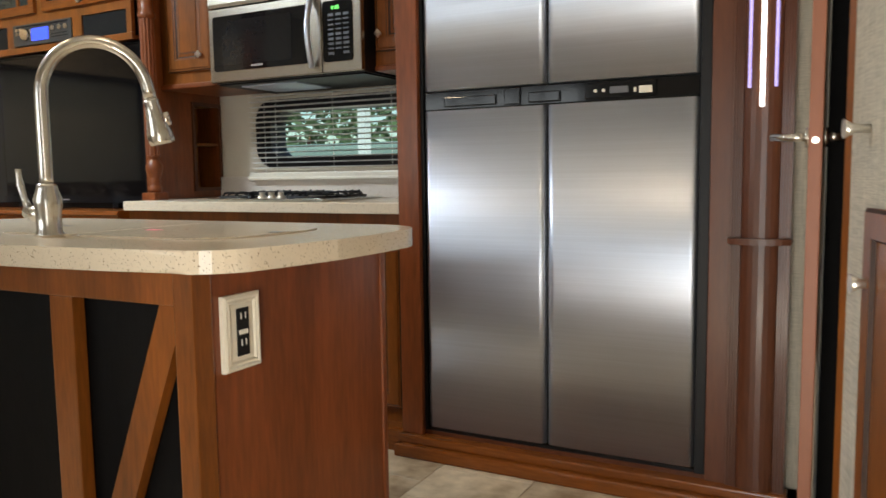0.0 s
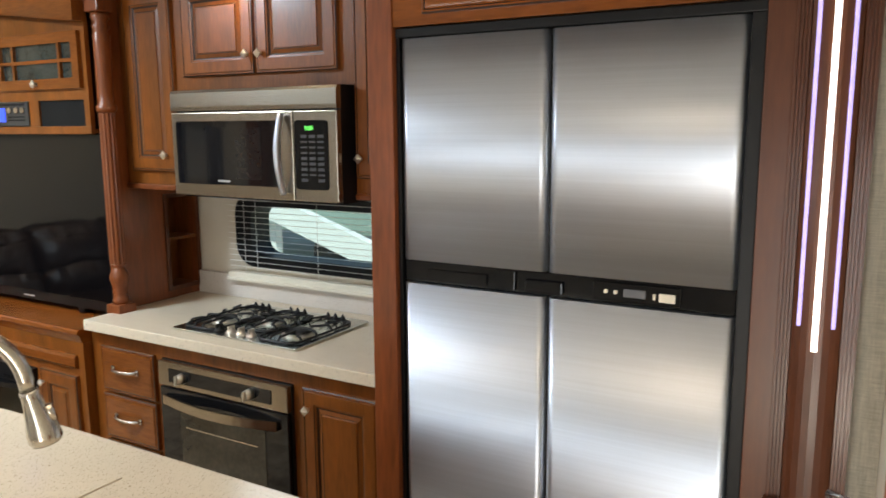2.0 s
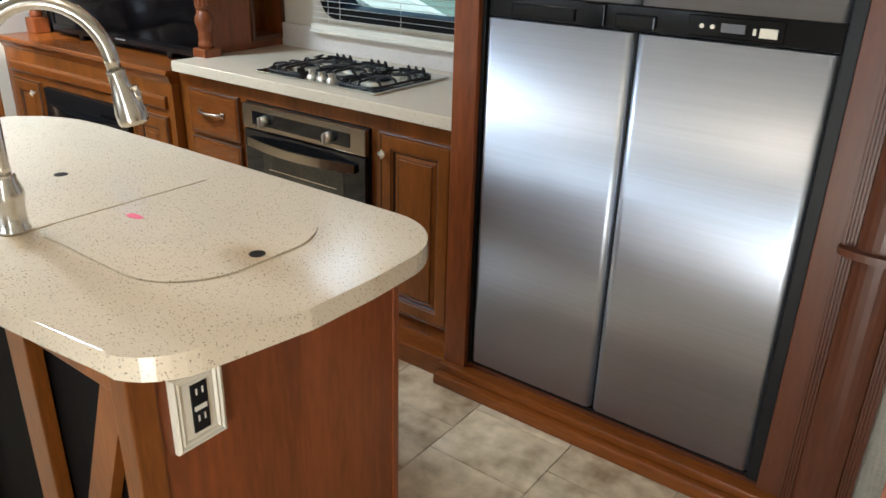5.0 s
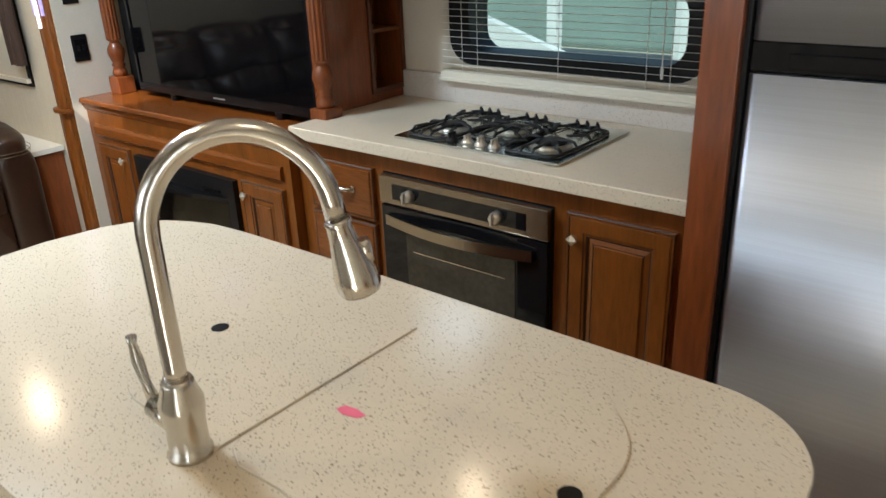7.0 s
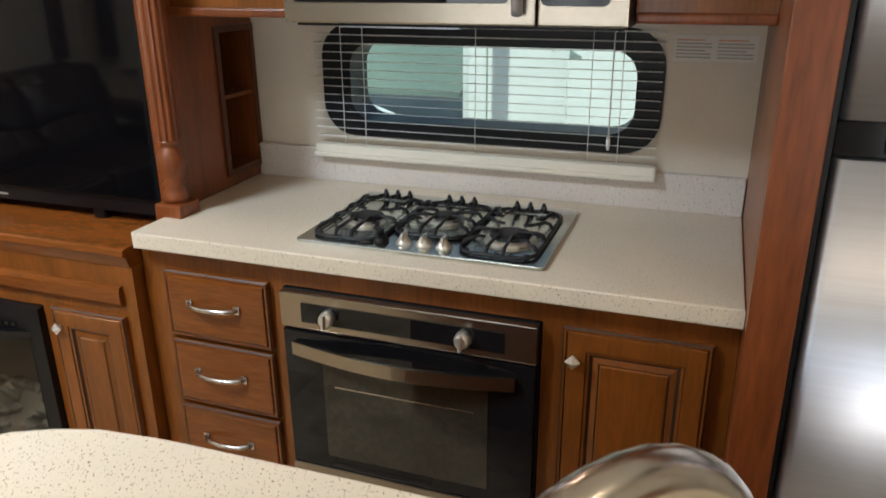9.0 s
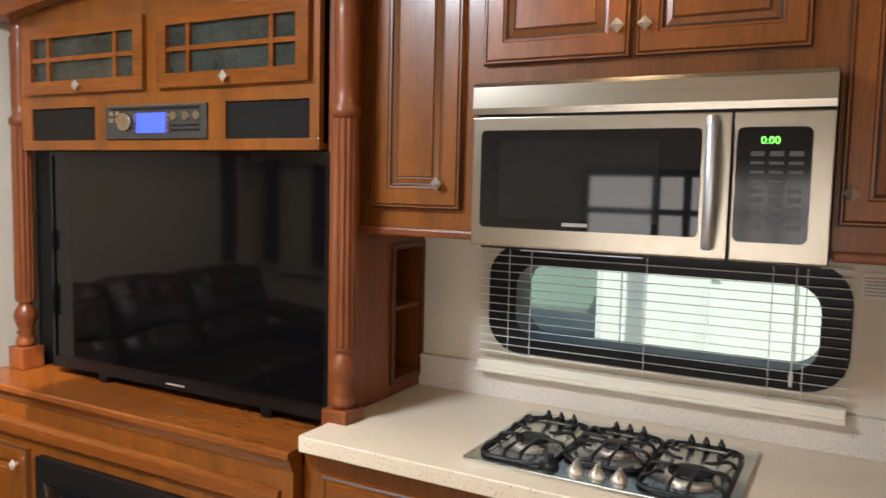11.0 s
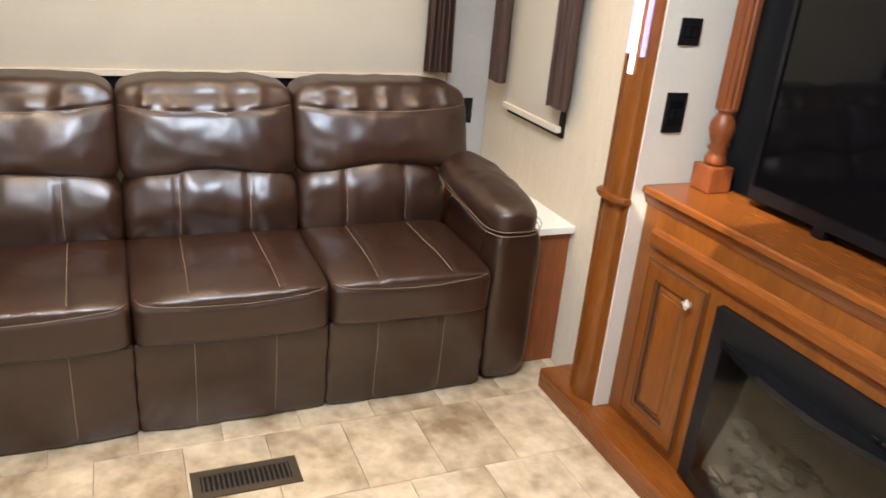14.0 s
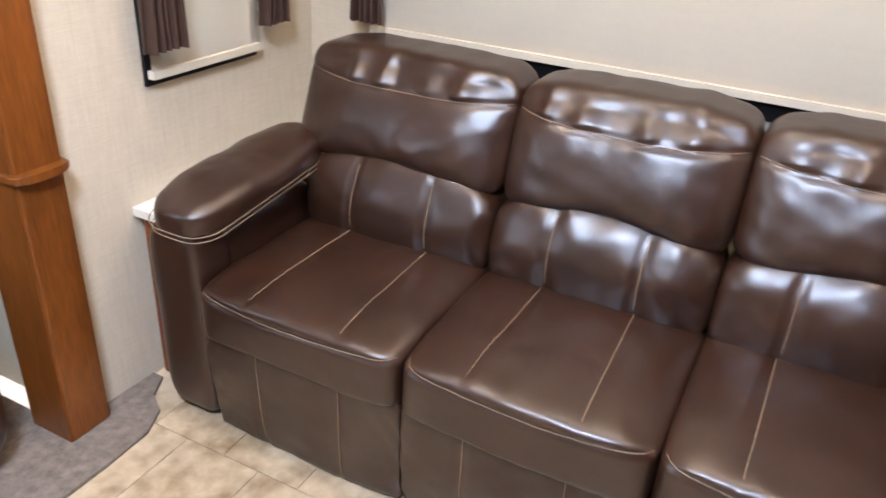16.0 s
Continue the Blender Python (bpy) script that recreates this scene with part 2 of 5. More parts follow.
FAR_WHITE = mat("white_trailer_paint", (0.70, 0.72, 0.72), 0.4, vary=0.05)
FAR_GREY = mat("grey_green_trailer_paint", (0.20, 0.27, 0.25), 0.5, vary=0.15, scale=0.7)
FAR_GREEN = mat("far_foliage", (0.07, 0.11, 0.05), 0.9, vary=0.6, scale=2)

# ---- builders ----


class Shape:
    """One mesh under construction, in world metres."""

    def __init__(self, *mats):
        self.bm, self.mats, self.smooth = bmesh.new(), list(mats), False

    def _mark(self, faces, slot):
        for f in faces:
            f.material_index = slot

    def box(self, x0, y0, z0, x1, y1, z1, bevel=0.0, slot=0, seg=2):
        r = bmesh.ops.create_cube(self.bm, size=1.0)
        vs = r["verts"]
        lo, hi = (min(x0, x1), min(y0, y1), min(z0, z1)), (max(x0, x1), max(y0, y1), max(z0, z1))
        for v in vs:
            v.co = Vector([(lo[i] + hi[i]) / 2 + v.co[i] * (hi[i] - lo[i]) for i in range(3)])
        faces = {f for v in vs for f in v.link_faces}
        self._mark(faces, slot)
        if bevel:
            edges = list({e for v in vs for e in v.link_edges})
            r = bmesh.ops.bevel(self.bm, geom=edges, offset=bevel, segments=seg, affect="EDGES", profile=0.6)
            self._mark(r["faces"], slot)
        return self

    def prism(self, outline, z0, z1, axis="z", slot=0, bevel=0.0):
        """An outline of (u, v) pushed from z0 to z1 along an axis."""
        def place(u, v, w):
            return {"z": (u, v, w), "y": (u, w, v), "x": (w, u, v)}[axis]
        a = [self.bm.verts.new(place(u, v, z0)) for u, v in outline]
        b = [self.bm.verts.new(place(u, v, z1)) for u, v in outline]
        n = len(a)
        caps = [self.bm.faces.new(a), self.bm.faces.new(b)]
        sides = [self.bm.faces.new((a[i], a[(i + 1) % n], b[(i + 1) % n], b[i])) for i in range(n)]
        self._mark(caps + sides, slot)
        if bevel:
            edges = list({e for f in caps for e in f.edges})
            r = bmesh.ops.bevel(self.bm, geom=edges, offset=bevel, segments=3, affect="EDGES", profile=0.5)
            self._mark(r["faces"], slot)
        return self

    def lathe(self, cx, cy, profile, seg=20, slot=0, flutes=0, arc=None):
        """profile: (radius, z) rows, turned round an upright axis."""
        rings = []
        for i, (r, z) in enumerate(profile):
            ring = []
            for s in range(seg):
                a = 2 * math.pi * s / seg
                ring.append(self.bm.verts.new((cx + r * math.cos(a), cy + r * math.sin(a), z)))
            rings.append(ring)
        made = []
        for p, q in zip(rings, rings[1:]):
            made += [self.bm.faces.new((p[s], p[(s + 1) % seg], q[(s + 1) % seg], q[s])) for s in range(seg)]
        made += [self.bm.faces.new(rings[0]), self.bm.faces.new(rings[-1])]
        self._mark(made, slot)
        for f in made:
            f.smooth = len(f.verts) == 4
        return self

    def tube(self, path, radius, seg=12, slot=0):
        """A round bar along a path; radius is one number or one per point."""
        pts = [Vector(p) for p in path]
        rs = radius if isinstance(radius, (list, tuple)) else [radius] * len(pts)
        rings, up = [], None
        for i, p in enumerate(pts):
            d = (pts[min(i + 1, len(pts) - 1)] - pts[max(i - 1, 0)]).normalized()
            if up is None:
                up = Vector((0, 0, 1)) if abs(d.z) < 0.9 else Vector((1, 0, 0))
            side = d.cross(up).normalized()
            up = side.cross(d).normalized()
            rings.append([self.bm.verts.new(p + rs[i] * (math.cos(a) * side + math.sin(a) * up)) for a in [2 * math.pi * s / seg for s in range(seg)]])
        made = []
        for a, b in zip(rings, rings[1:]):
            made += [self.bm.faces.new((a[s], a[(s + 1) % seg], b[(s + 1) % seg], b[s])) for s in range(seg)]
        made += [self.bm.faces.new(rings[0]), self.bm.faces.new(rings[-1])]
        self._mark(made, slot)
        for f in made:
            f.smooth = len(f.verts) == 4
        return self

    def steps(self, place, u0, v0, u1, v1, rows, slot=0, groove=1):
        """Nested rectangles: rows of (inset, height, material). place maps (u, v, w) to the world."""
        rings, made = [], []
        for inset, h, *_ in rows:
            a, b, c, d = u0 + inset, v0 + inset, u1 - inset, v1 - inset
            rings.append([self.bm.verts.new(place(u, v, h)) for u, v in ((a, b), (c, b), (c, d), (a, d))])
        for i, (p, q) in enumerate(zip(rings, rings[1:])):
            for s in range(4):
                f = self.bm.faces.new((p[s], p[(s + 1) % 4], q[(s + 1) % 4], q[s]))
                f.material_index = rows[i + 1][2]
                made.append(f)
        for ring, row in ((rings[0], rows[0]), (rings[-1], rows[-1])):
            f = self.bm.faces.new(ring)
            f.material_index = row[2]
        return self

    def grid(self, f, nu, nv, slot=0, closed=False):
        """A sheet of nu by nv quads over f(u, v), smooth."""
        vs = [[self.bm.verts.new(f(i / nu, j / nv)) for j in range(nv + 1)] for i in range(nu + 1)]
        for i in range(nu):
            for j in range(nv):
                q = self.bm.faces.new((vs[i][j], vs[i + 1][j], vs[i + 1][j + 1], vs[i][j + 1]))
                q.material_index, q.smooth = slot, True
        return self

    def mesh(self, name, base=(0, 0, 0)):
        bmesh.ops.recalc_face_normals(self.bm, faces=self.bm.faces[:])
        bmesh.ops.translate(self.bm, verts=self.bm.verts[:], vec=-Vector(base))
        me = bpy.data.meshes.new(name)
        self.bm.to_mesh(me)
        self.bm.free()
        for m in self.mats:
            me.materials.append(m)
        return me

    def top(self, name, base=(0, 0, 0), **tags):
        ob = new(name, self.mesh(name, base))
        ob.location = base
        return tagged(ob, **tags)

    def part(self, owner, name, label="", kind=""):
        base = Vector(owner.location) + (Vector(owner.parent.location) if owner.parent else Vector())
        ob = new(name, self.mesh(name, base))
        ob.parent = owner
        return tagged(ob, label=label, kind=kind)


def thing(name, base, label, category, group="", kind=""):
    ob = new(name)
    ob.location, ob.empty_display_size = base, 0.1
    return tagged(ob, label=label, category=category, group=group, kind=kind)


def wall(name, x0, y0, z0, x1, y1, z1, m):
    return Shape(m).box(x0, y0, z0, x1, y1, z1).top(name, kind="structure", category="wall" if "wall" in name else "")


def wall_with_hole(name, axis, a0, a1, z0, z1, w0, w1, hole, m):
    """An upright wall along x or y with one opening (h0, h1, zz0, zz1)."""
    s = Shape(m)
    h0, h1, q0, q1 = hole
    for p0, p1, r0, r1 in ((a0, h0, z0, z1), (h1, a1, z0, z1), (h0, h1, z0, q0), (h0, h1, q1, z1)):
        if p1 - p0 > 0.001 and r1 - r0 > 0.001:
            s.box(p0, w0, r0, p1, w1, r1) if axis == "x" else s.box(w0, p0, r0, w1, p1, r1)
    return s.top(name, kind="structure", category="wall")


def facing_front(y):
    return lambda u, v, w: (u, y - w, v)


RAISED = [(0, 0, 0), (0, 0.014, 0), (0.004, 0.018, 1), (0.008, 0.018, 0), (0.010, 0.015, 1), (0.013, 0.019, 0), (0.052, 0.019, 0), (0.054, 0.016, 1), (0.060, 0.015, 0), (0.063, 0.010, 1),
          (0.067, 0.009, 1), (0.080, 0.013, 0), (0.083, 0.012, 1), (0.086, 0.016, 0)]
DRAWER = [(0, 0, 0), (0, 0.014, 0), (0.004, 0.017, 1), (0.009, 0.017, 0), (0.011, 0.014, 1), (0.014, 0.019, 0), (0.020, 0.020, 0)]


def cabinet_door(owner, x0, z0, x1, z1, y, m=None, rows=RAISED, name="door"):
    return Shape(m or WOOD, GLAZE).steps(facing_front(y), x0, z0, x1, z1, rows).part(owner, name)


def knob(owner, x, y, z):
    """A square pyramid pull, set on its corner, on a short stem."""
    s = Shape(CHROME)
    s.tube([(x, y, z), (x, y - 0.014, z)], [0.007, 0.006], 10)
    r = 0.017
    a = [s.bm.verts.new((x + dx * r, y - 0.014, z + dz * r)) for dx, dz in ((1, 0), (0, 1), (-1, 0), (0, -1))]
    b = [s.bm.verts.new((x + dx * r, y - 0.019, z + dz * r)) for dx, dz in ((1, 0), (0, 1), (-1, 0), (0, -1))]
    t = s.bm.verts.new((x, y - 0.029, z))
    s.bm.faces.new(a)
    for i in range(4):
        s.bm.faces.new((a[i], a[(i + 1) % 4], b[(i + 1) % 4], b[i]))
        s.bm.faces.new((b[i], b[(i + 1) % 4], t))
    return s.part(owner, "knob", "polished nickel pyramid knob")


def bar_pull(owner, x0, x1, y, z):
    s = Shape(NICKEL)
    n = 10
    s.tube([(x0 + (x1 - x0) * i / n, y - 0.004 - 0.026 * math.sin(math.pi * min(1, max(0, i / n))) ** 0.5, z) for i in range(n + 1)], 0.0065, 8)
    s.box(x0 - 0.008, y - 0.006, z - 0.011, x0 + 0.010, y, z + 0.011, 0.002)
    s.box(x1 - 0.010, y - 0.006, z - 0.011, x1 + 0.008, y, z + 0.011, 0.002)
    return s.part(owner, "handle", "brushed nickel arched handle")


def rounded(x0, v0, x1, v1, r, n=6):
    """A rectangle with round corners, as an outline."""
    pts = []
    for cx, cy, a0 in ((x1 - r, v1 - r, 0), (x0 + r, v1 - r, 90), (x0 + r, v0 + r, 180), (x1 - r, v0 + r, 270)):
        pts += [(cx + r * math.cos(radians(a0 + 90 * i / n)), cy + r * math.sin(radians(a0 + 90 * i / n))) for i in range(n + 1)]
    return pts


def ring(s, outer, inner, w0, w1, axis, slot=0):
    """A flat frame between two outlines of equal count, with depth."""
    def place(u, v, w):
        return {"z": (u, v, w), "y": (u, w, v), "x": (w, u, v)}[axis]
    rings = [[s.bm.verts.new(place(u, v, w)) for u, v in o] for o, w in ((outer, w0), (outer, w1), (inner, w1), (inner, w0))]
    n = len(outer)
    for a, b in zip(rings, rings[1:] + rings[:1]):
        for i in range(n):
            s.bm.faces.new((a[i], a[(i + 1) % n], b[(i + 1) % n], b[i])).material_index = slot
    return s

# ---- the shell ----
H = 2.45
Shape(GROUT).box(-5.75, -0.1, -0.05, -0.7, 2.4, -0.006).box(-0.7, 0.1, -0.05, 0.9, 2.4, -0.006).top("floor", kind="structure", category="floor")
wall("floor_slide_left", -4.4, -0.95, -0.05, -0.7, -0.1, 0.012, CARPET)
wall("floor_slide_kitchen", -4.45, 2.4, -0.05, 0.0, 3.1, 0.06, WOOD_DARK)
Shape(WHITE).box(-0.7, -1.0, -0.50, 0.62, -0.12, -0.42).box(-0.7, -0.12, -0.50, 0.62, 0.1, -0.21).top("entry_steps", kind="structure", category="steps")
wall_with_hole("wall_rear", "y", -0.1, 2.5, -0.05, H, -5.75, -5.55, (0.22, 2.12, 0.98, 1.85), WALLPAPER)
wall_with_hole("wall_living_kitchen_side", "x", -5.55, -4.45, -0.05, H, 2.40, 2.50, (-5.27, -4.93, 0.92, 1.75), WALLPAPER)
wall_with_hole("wall_living_door_side", "x", -5.55, -4.50, -0.05, H, -0.12, -0.02, (-5.20, -4.86, 0.92, 1.75), WALLPAPER)
wall_with_hole("wall_slide_left", "x", -4.5, -0.7, -0.05, H, -1.0, -0.9, (-3.3, -1.7, 0.92, 1.68), WALLPAPER)
wall("wall_slide_left_end", -4.6, -0.9, -0.05, -4.5, -0.12, H, WALLPAPER)
wall("wall_slide_left_inner", -0.74, -0.9, -0.5, -0.7, -0.1, H, WALLPAPER)
wall_with_hole("wall_entry", "x", -0.74, 0.72, -0.5, H, -1.0, -0.9, (-0.54, 0.10, -0.42, 1.55), WALLPAPER)
wall("wall_entry_end", 0.62, -0.9, -0.5, 0.72, 0.6, H, LINEN)
wall_with_hole("wall_kitchen_slide", "x", -4.45, 0.0, -0.05, 2.30, 2.985, 3.09, (-2.56, -1.66, 1.09, 1.32), PANEL_WHITE)
wall("wall_slide_end", -4.45, 2.305, 0.05, -4.305, 2.985, 2.25, PANEL_WHITE)
wall("wall_kitchen_inner", -0.125, 2.40, 0, 0.9, 2.5, H, LINEN)
# Black colour stands for the unlit passage beside the open door.
wall("wall_hall_unlit", -0.036, 2.0, 0, 0.9, 2.06, H, BLACK_PANEL)
wall("wall_hall_side", 0.86, 0.6, 0, 0.9, 2.0, H, LINEN)
# the oblique linen wall beside the entry, with its wooden edge
s = Shape(LINEN, WOOD)
s.prism([(0.012, 1.70), (0.03, 1.77), (0.62, 0.66), (0.60, 0.60), (0.25, 0.60)], 0, H)
s.top("wall_entry_oblique", kind="structure", category="wall")
Shape(WOOD).prism([(0.000, 1.712), (0.012, 1.70), (0.03, 1.77), (0.016, 1.79)], 0, H).top("trim_wall_edge", kind="structure", category="trim")
# The square gap is added for the vent's fill lamp.
s = Shape(CEIL)
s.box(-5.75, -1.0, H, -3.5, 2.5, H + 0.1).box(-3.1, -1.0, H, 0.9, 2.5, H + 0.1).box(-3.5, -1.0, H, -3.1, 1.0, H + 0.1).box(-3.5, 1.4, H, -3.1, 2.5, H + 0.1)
s.box(-4.45, 2.34, 2.25, 0.0, 3.09, 2.33)
s.top("ceiling", kind="structure", category="ceiling")
Shape(WOOD_H).box(-4.45, 2.30, 2.255, -1.385, 2.34, H).box(-4.45, 2.285, 2.255, -1.385, 2.30, 2.30, 0.006).top("trim_slide_header", kind="structure", category="trim")
# Edging of the added vent opening, out of view.
Shape(CREAM).box(-3.53, 0.97, H - 0.012, -3.5, 1.43, H).box(-3.1, 0.97, H - 0.012, -3.07, 1.43, H).box(-3.5, 0.97, H - 0.012, -3.1, 1.0, H).box(-3.5, 1.4, H - 0.012, -3.1, 1.43, H).top("trim_added_vent", kind="structure", category="trim")
# The added, unseen lamps get the same bezel and lens.
for cx, cy, cz in CEILING_LAMPS:
    d = thing("downlight", (cx, cy, cz), "round recessed ceiling downlight with warm lens, lit", "ceiling lamp", "ceiling downlights")
    Shape(CREAM).lathe(cx, cy, [(0.032, cz - 0.010), (0.042, cz - 0.012), (0.050, cz - 0.006), (0.050, cz)], 20).part(d, "bezel")
    Shape(LAMP_GLOW).lathe(cx, cy, [(0.034, cz - 0.011), (0.031, cz - 0.018), (0.018, cz - 0.023), (0.003, cz - 0.024)], 16).part(d, "lens")

# stepped plinth in front of the slide, with the mouldings under the fridge
s = Shape(WOOD_H)
s.box(-4.57, 2.245, 0.0, -4.30, 2.40, 0.075, 0.006).box(-4.30, 2.245, 0.0, -2.86, 2.40, 0.075, 0.006).box(-2.86, 2.30, 0, -1.38, 2.40, 0.075, 0.004)
s.box(-1.395, 2.255, 0.0, -0.11, 2.36, 0.045, 0.008).box(-1.39, 2.28, 0.045, -0.115, 2.36, 0.075, 0.006)
s.top("baseboard_slide", kind="structure", category="trim")


# ---- columns with light strips at both ends of the slide ----
def light_column(x0, x1, y, label):
    c, r = (x0 + x1) / 2, (x1 - x0) / 2
    top_z = 2.25
    t = thing("light_column", (c, y, 0.07), label, "column", "columns at the slide's ends")
    flat = 0.38
    pts = [(x0, y + 0.09), (x0, y)]
    for k in range(4):
        u = x0 + r * flat * (0.08 + k * 0.24)
        pts += [(u, y), (u + 0.001, y - 0.004), (u + r * flat * 0.16, y - 0.004), (u + r * flat * 0.16 + 0.001, y)]
    n = 10
    hw = r * (1 - flat)
    pts += [(c - hw * math.cos(math.pi * i / n), y - 0.022 * math.sin(math.pi * i / n)) for i in range(n + 1)]
    pts += [(2 * c - u, v) for u, v in reversed(pts[:18])]
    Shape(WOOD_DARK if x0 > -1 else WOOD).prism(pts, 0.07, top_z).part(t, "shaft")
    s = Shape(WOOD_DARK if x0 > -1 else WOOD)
    s.prism([(x0 - 0.006, y + 0.02)] + [(c - (r + 0.006) * math.cos(math.pi * i / 12), y - 0.004 - 0.036 * math.sin(math.pi * i / 12) ** 0.6) for i in range(13)] + [(x1 + 0.006, y + 0.02)], 0.79, 0.808, bevel=0.005)
    s.part(t, "ring")
    Shape(LED_W, CREAM).box(c - 0.006, y - 0.031, 1.172, c + 0.006, y - 0.0215, 2.07, 0.002).part(t, "light_strip", "bright white light strip, lit")
    for dx in (-0.034, 0.034):
        Shape(LED_V).box(c + dx - 0.004, y - 0.025, 1.225, c + dx + 0.004, y - 0.012, 2.025, 0.002).part(t, "light_strip", "dim violet light strip, lit")
    return t


light_column(-0.285, -0.125, 2.31, "dark cherry fluted column with three upright light strips")
light_column(-4.452, -4.312, 2.30, "honey cherry fluted column with three upright light strips")

# ---- refrigerator and its surround ----
f = thing("refrigerator", (-0.83, 2.62, 0.075), "four-door brushed stainless steel refrigerator with black trim, closed", "refrigerator")
Shape(BLACK).box(-1.29, 2.37, 0.078, -0.365, 2.95, 1.90).part(f, "body")


def fridge_door(x0, x1, z0, z1):
    pts = []
    n = 60
    for i in range(n + 1):
        u = i / n
        e = min(u, 1 - u)
        pts.append((x0 + (x1 - x0) * u, 2.322 + 0.012 * max(0, 1 - e * 30) ** 2 - 0.0015 * math.sin(math.pi * u)))
    pts += [(x1, 2.368), (x0, 2.368)]
    s = Shape(STEEL).prism(pts, z0, z1)
    for q in s.bm.faces:
        q.smooth = len(q.verts) == 4 and abs(q.normal.z) < 0.5
    s.part(f, "door")


for x0, x1 in ((-1.286, -0.849), (-0.839, -0.376)):
    fridge_door(x0, x1, 0.105, 1.214)
    fridge_door(x0, x1, 1.282, 1.897)
Shape(BLACK).box(-0.852, 2.345, 0.105, -0.836, 2.37, 1.897).part(f, "mullion")
Shape(BLACK).box(-1.30, 2.318, 1.90, -0.342, 2.40, 1.925, 0.003).box(-0.374, 2.318, 0.09, -0.342, 2.40, 1.90, 0.003).box(-1.302, 2.325, 0.09, -1.290, 2.40, 1.90).box(-1.30, 2.33, 0.078, -0.342, 2.40, 0.10).part(f, "trim", "matt black edging strip")
s = Shape(BLACK_GLOSS, GREY_PLASTIC, CREAM)
s.box(-1.288, 2.335, 1.217, -0.376, 2.372, 1.279, 0.003)
s.box(-1.21, 2.327, 1.226, -1.02, 2.336, 1.258, 0.003).box(-0.99, 2.326, 1.222, -0.935, 2.336, 1.276, 0.003).box(-0.905, 2.324, 1.224, -0.80, 2.336, 1.258, 0.004)
s.part(f, "control_band", "glossy black control band with door pulls")
s = Shape(BLACK_GLOSS, GREY_PLASTIC, CREAM)
s.box(-0.72, 2.329, 1.224, -0.50, 2.336, 1.272, 0.003)
s.box(-0.640, 2.326, 1.238, -0.585, 2.330, 1.258, slot=1)
s.box(-0.552, 2.325, 1.234, -0.513, 2.330, 1.255, slot=2).box(-0.560, 2.325, 1.238, -0.567, 2.330, 1.252, slot=2)
for x in (-0.685, -0.660):
    s.tube([(x, 2.330, 1.248), (x, 2.3245, 1.248)], 0.0055, 10, slot=2)
s.part(f, "control_panel", "black panel with small display and pale keys")

g = thing("refrigerator_surround", (-0.83, 2.6, 0.075), "cherry cabinet surround enclosing the refrigerator with overhead door", "cabinet")
s = Shape(WOOD_RED)
s.box(-1.385, 2.305, 0.075, -1.302, 2.345, 2.25, 0.003).box(-1.385, 2.345, 0.075, -1.345, 2.985, 2.25)
s.part(g, "side_panel")
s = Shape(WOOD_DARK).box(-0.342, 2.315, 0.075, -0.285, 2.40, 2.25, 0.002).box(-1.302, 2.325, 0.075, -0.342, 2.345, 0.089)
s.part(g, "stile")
s = Shape(WOOD_H).box(-1.302, 2.31, 1.928, -0.342, 2.345, 2.25, 0.002)
s.part(g, "header")
OVER = [(0, 0, 0), (0, 0.012, 0), (0.004, 0.017, 1), (0.008, 0.017, 0), (0.011, 0.014, 1), (0.014, 0.019, 0), (0.02, 0.02, 0)]
cabinet_door(g, -1.20, 1.955, -0.428, 2.235, 2.31, WOOD_H, OVER)
knob(g, -0.824, 2.290, 1.985)

# ---- kitchen base cabinets, worktop and appliances ----
b = thing("kitchen_base_cabinet", (-2.12, 2.7, 0.075), "cherry base cabinet with raised-panel door and three drawers", "cabinet")
s = Shape(WOOD)
s.box(-2.86, 2.40, 0.06, -2.44, 2.42, 0.858).box(-1.79, 2.40, 0.06, -1.386, 2.42, 0.858).box(-2.44, 2.40, 0.795, -1.79, 2.42, 0.858).box(-2.44, 2.40, 0.06, -1.79, 2.42, 0.19)
s.box(-2.86, 2.42, 0.06, -2.84, 2.98, 0.858).box(-1.406, 2.42, 0.06, -1.386, 2.98, 0.858)
s.part(b, "carcass")
for z0, z1 in ((0.61, 0.797), (0.41, 0.598), (0.205, 0.398)):
    cabinet_door(b, -2.79, z0, -2.478, z1, 2.40, WOOD_H, DRAWER, "drawer")
    bar_pull(b, -2.712, -2.568, 2.38, (z0 + z1) / 2 + 0.01)
cabinet_door(b, -1.742, 0.13, -1.432, 0.798, 2.40, WOOD)
knob(b, -1.715, 2.38, 0.725)
cabinet_door(b, -2.38, 0.09, -1.84, 0.185, 2.40, WOOD_H, DRAWER, "drawer")

o = thing("oven", (-2.115, 2.6, 0.2), "built-in stainless steel and black glass oven, closed", "oven")
Shape(BLACK).box(-2.437, 2.392, 0.192, -1.793, 2.80, 0.792).part(o, "body")
s = Shape(STEEL_WARM, BLACK_GLASS)
s.box(-2.437, 2.372, 0.697, -1.795, 2.394, 0.790, 0.003).box(-2.378, 2.369, 0.716, -1.868, 2.373, 0.766, slot=1)
s.part(o, "control_panel")
for x in (-2.302, -1.962):
    s = Shape(CHROME)
    s.tube([(x, 2.369, 0.740), (x, 2.352, 0.740), (x, 2.340, 0.740)], [0.020, 0.019, 0.014], 16)
    s.box(x - 0.004, 2.332, 0.722, x + 0.004, 2.345, 0.758, 0.002)
    s.part(o, "knob", "polished steel control knob")
Shape(BLACK_GLASS).box(-2.435, 2.374, 0.303, -1.797, 2.394, 0.690, 0.004).part(o, "door", "black glass oven door")
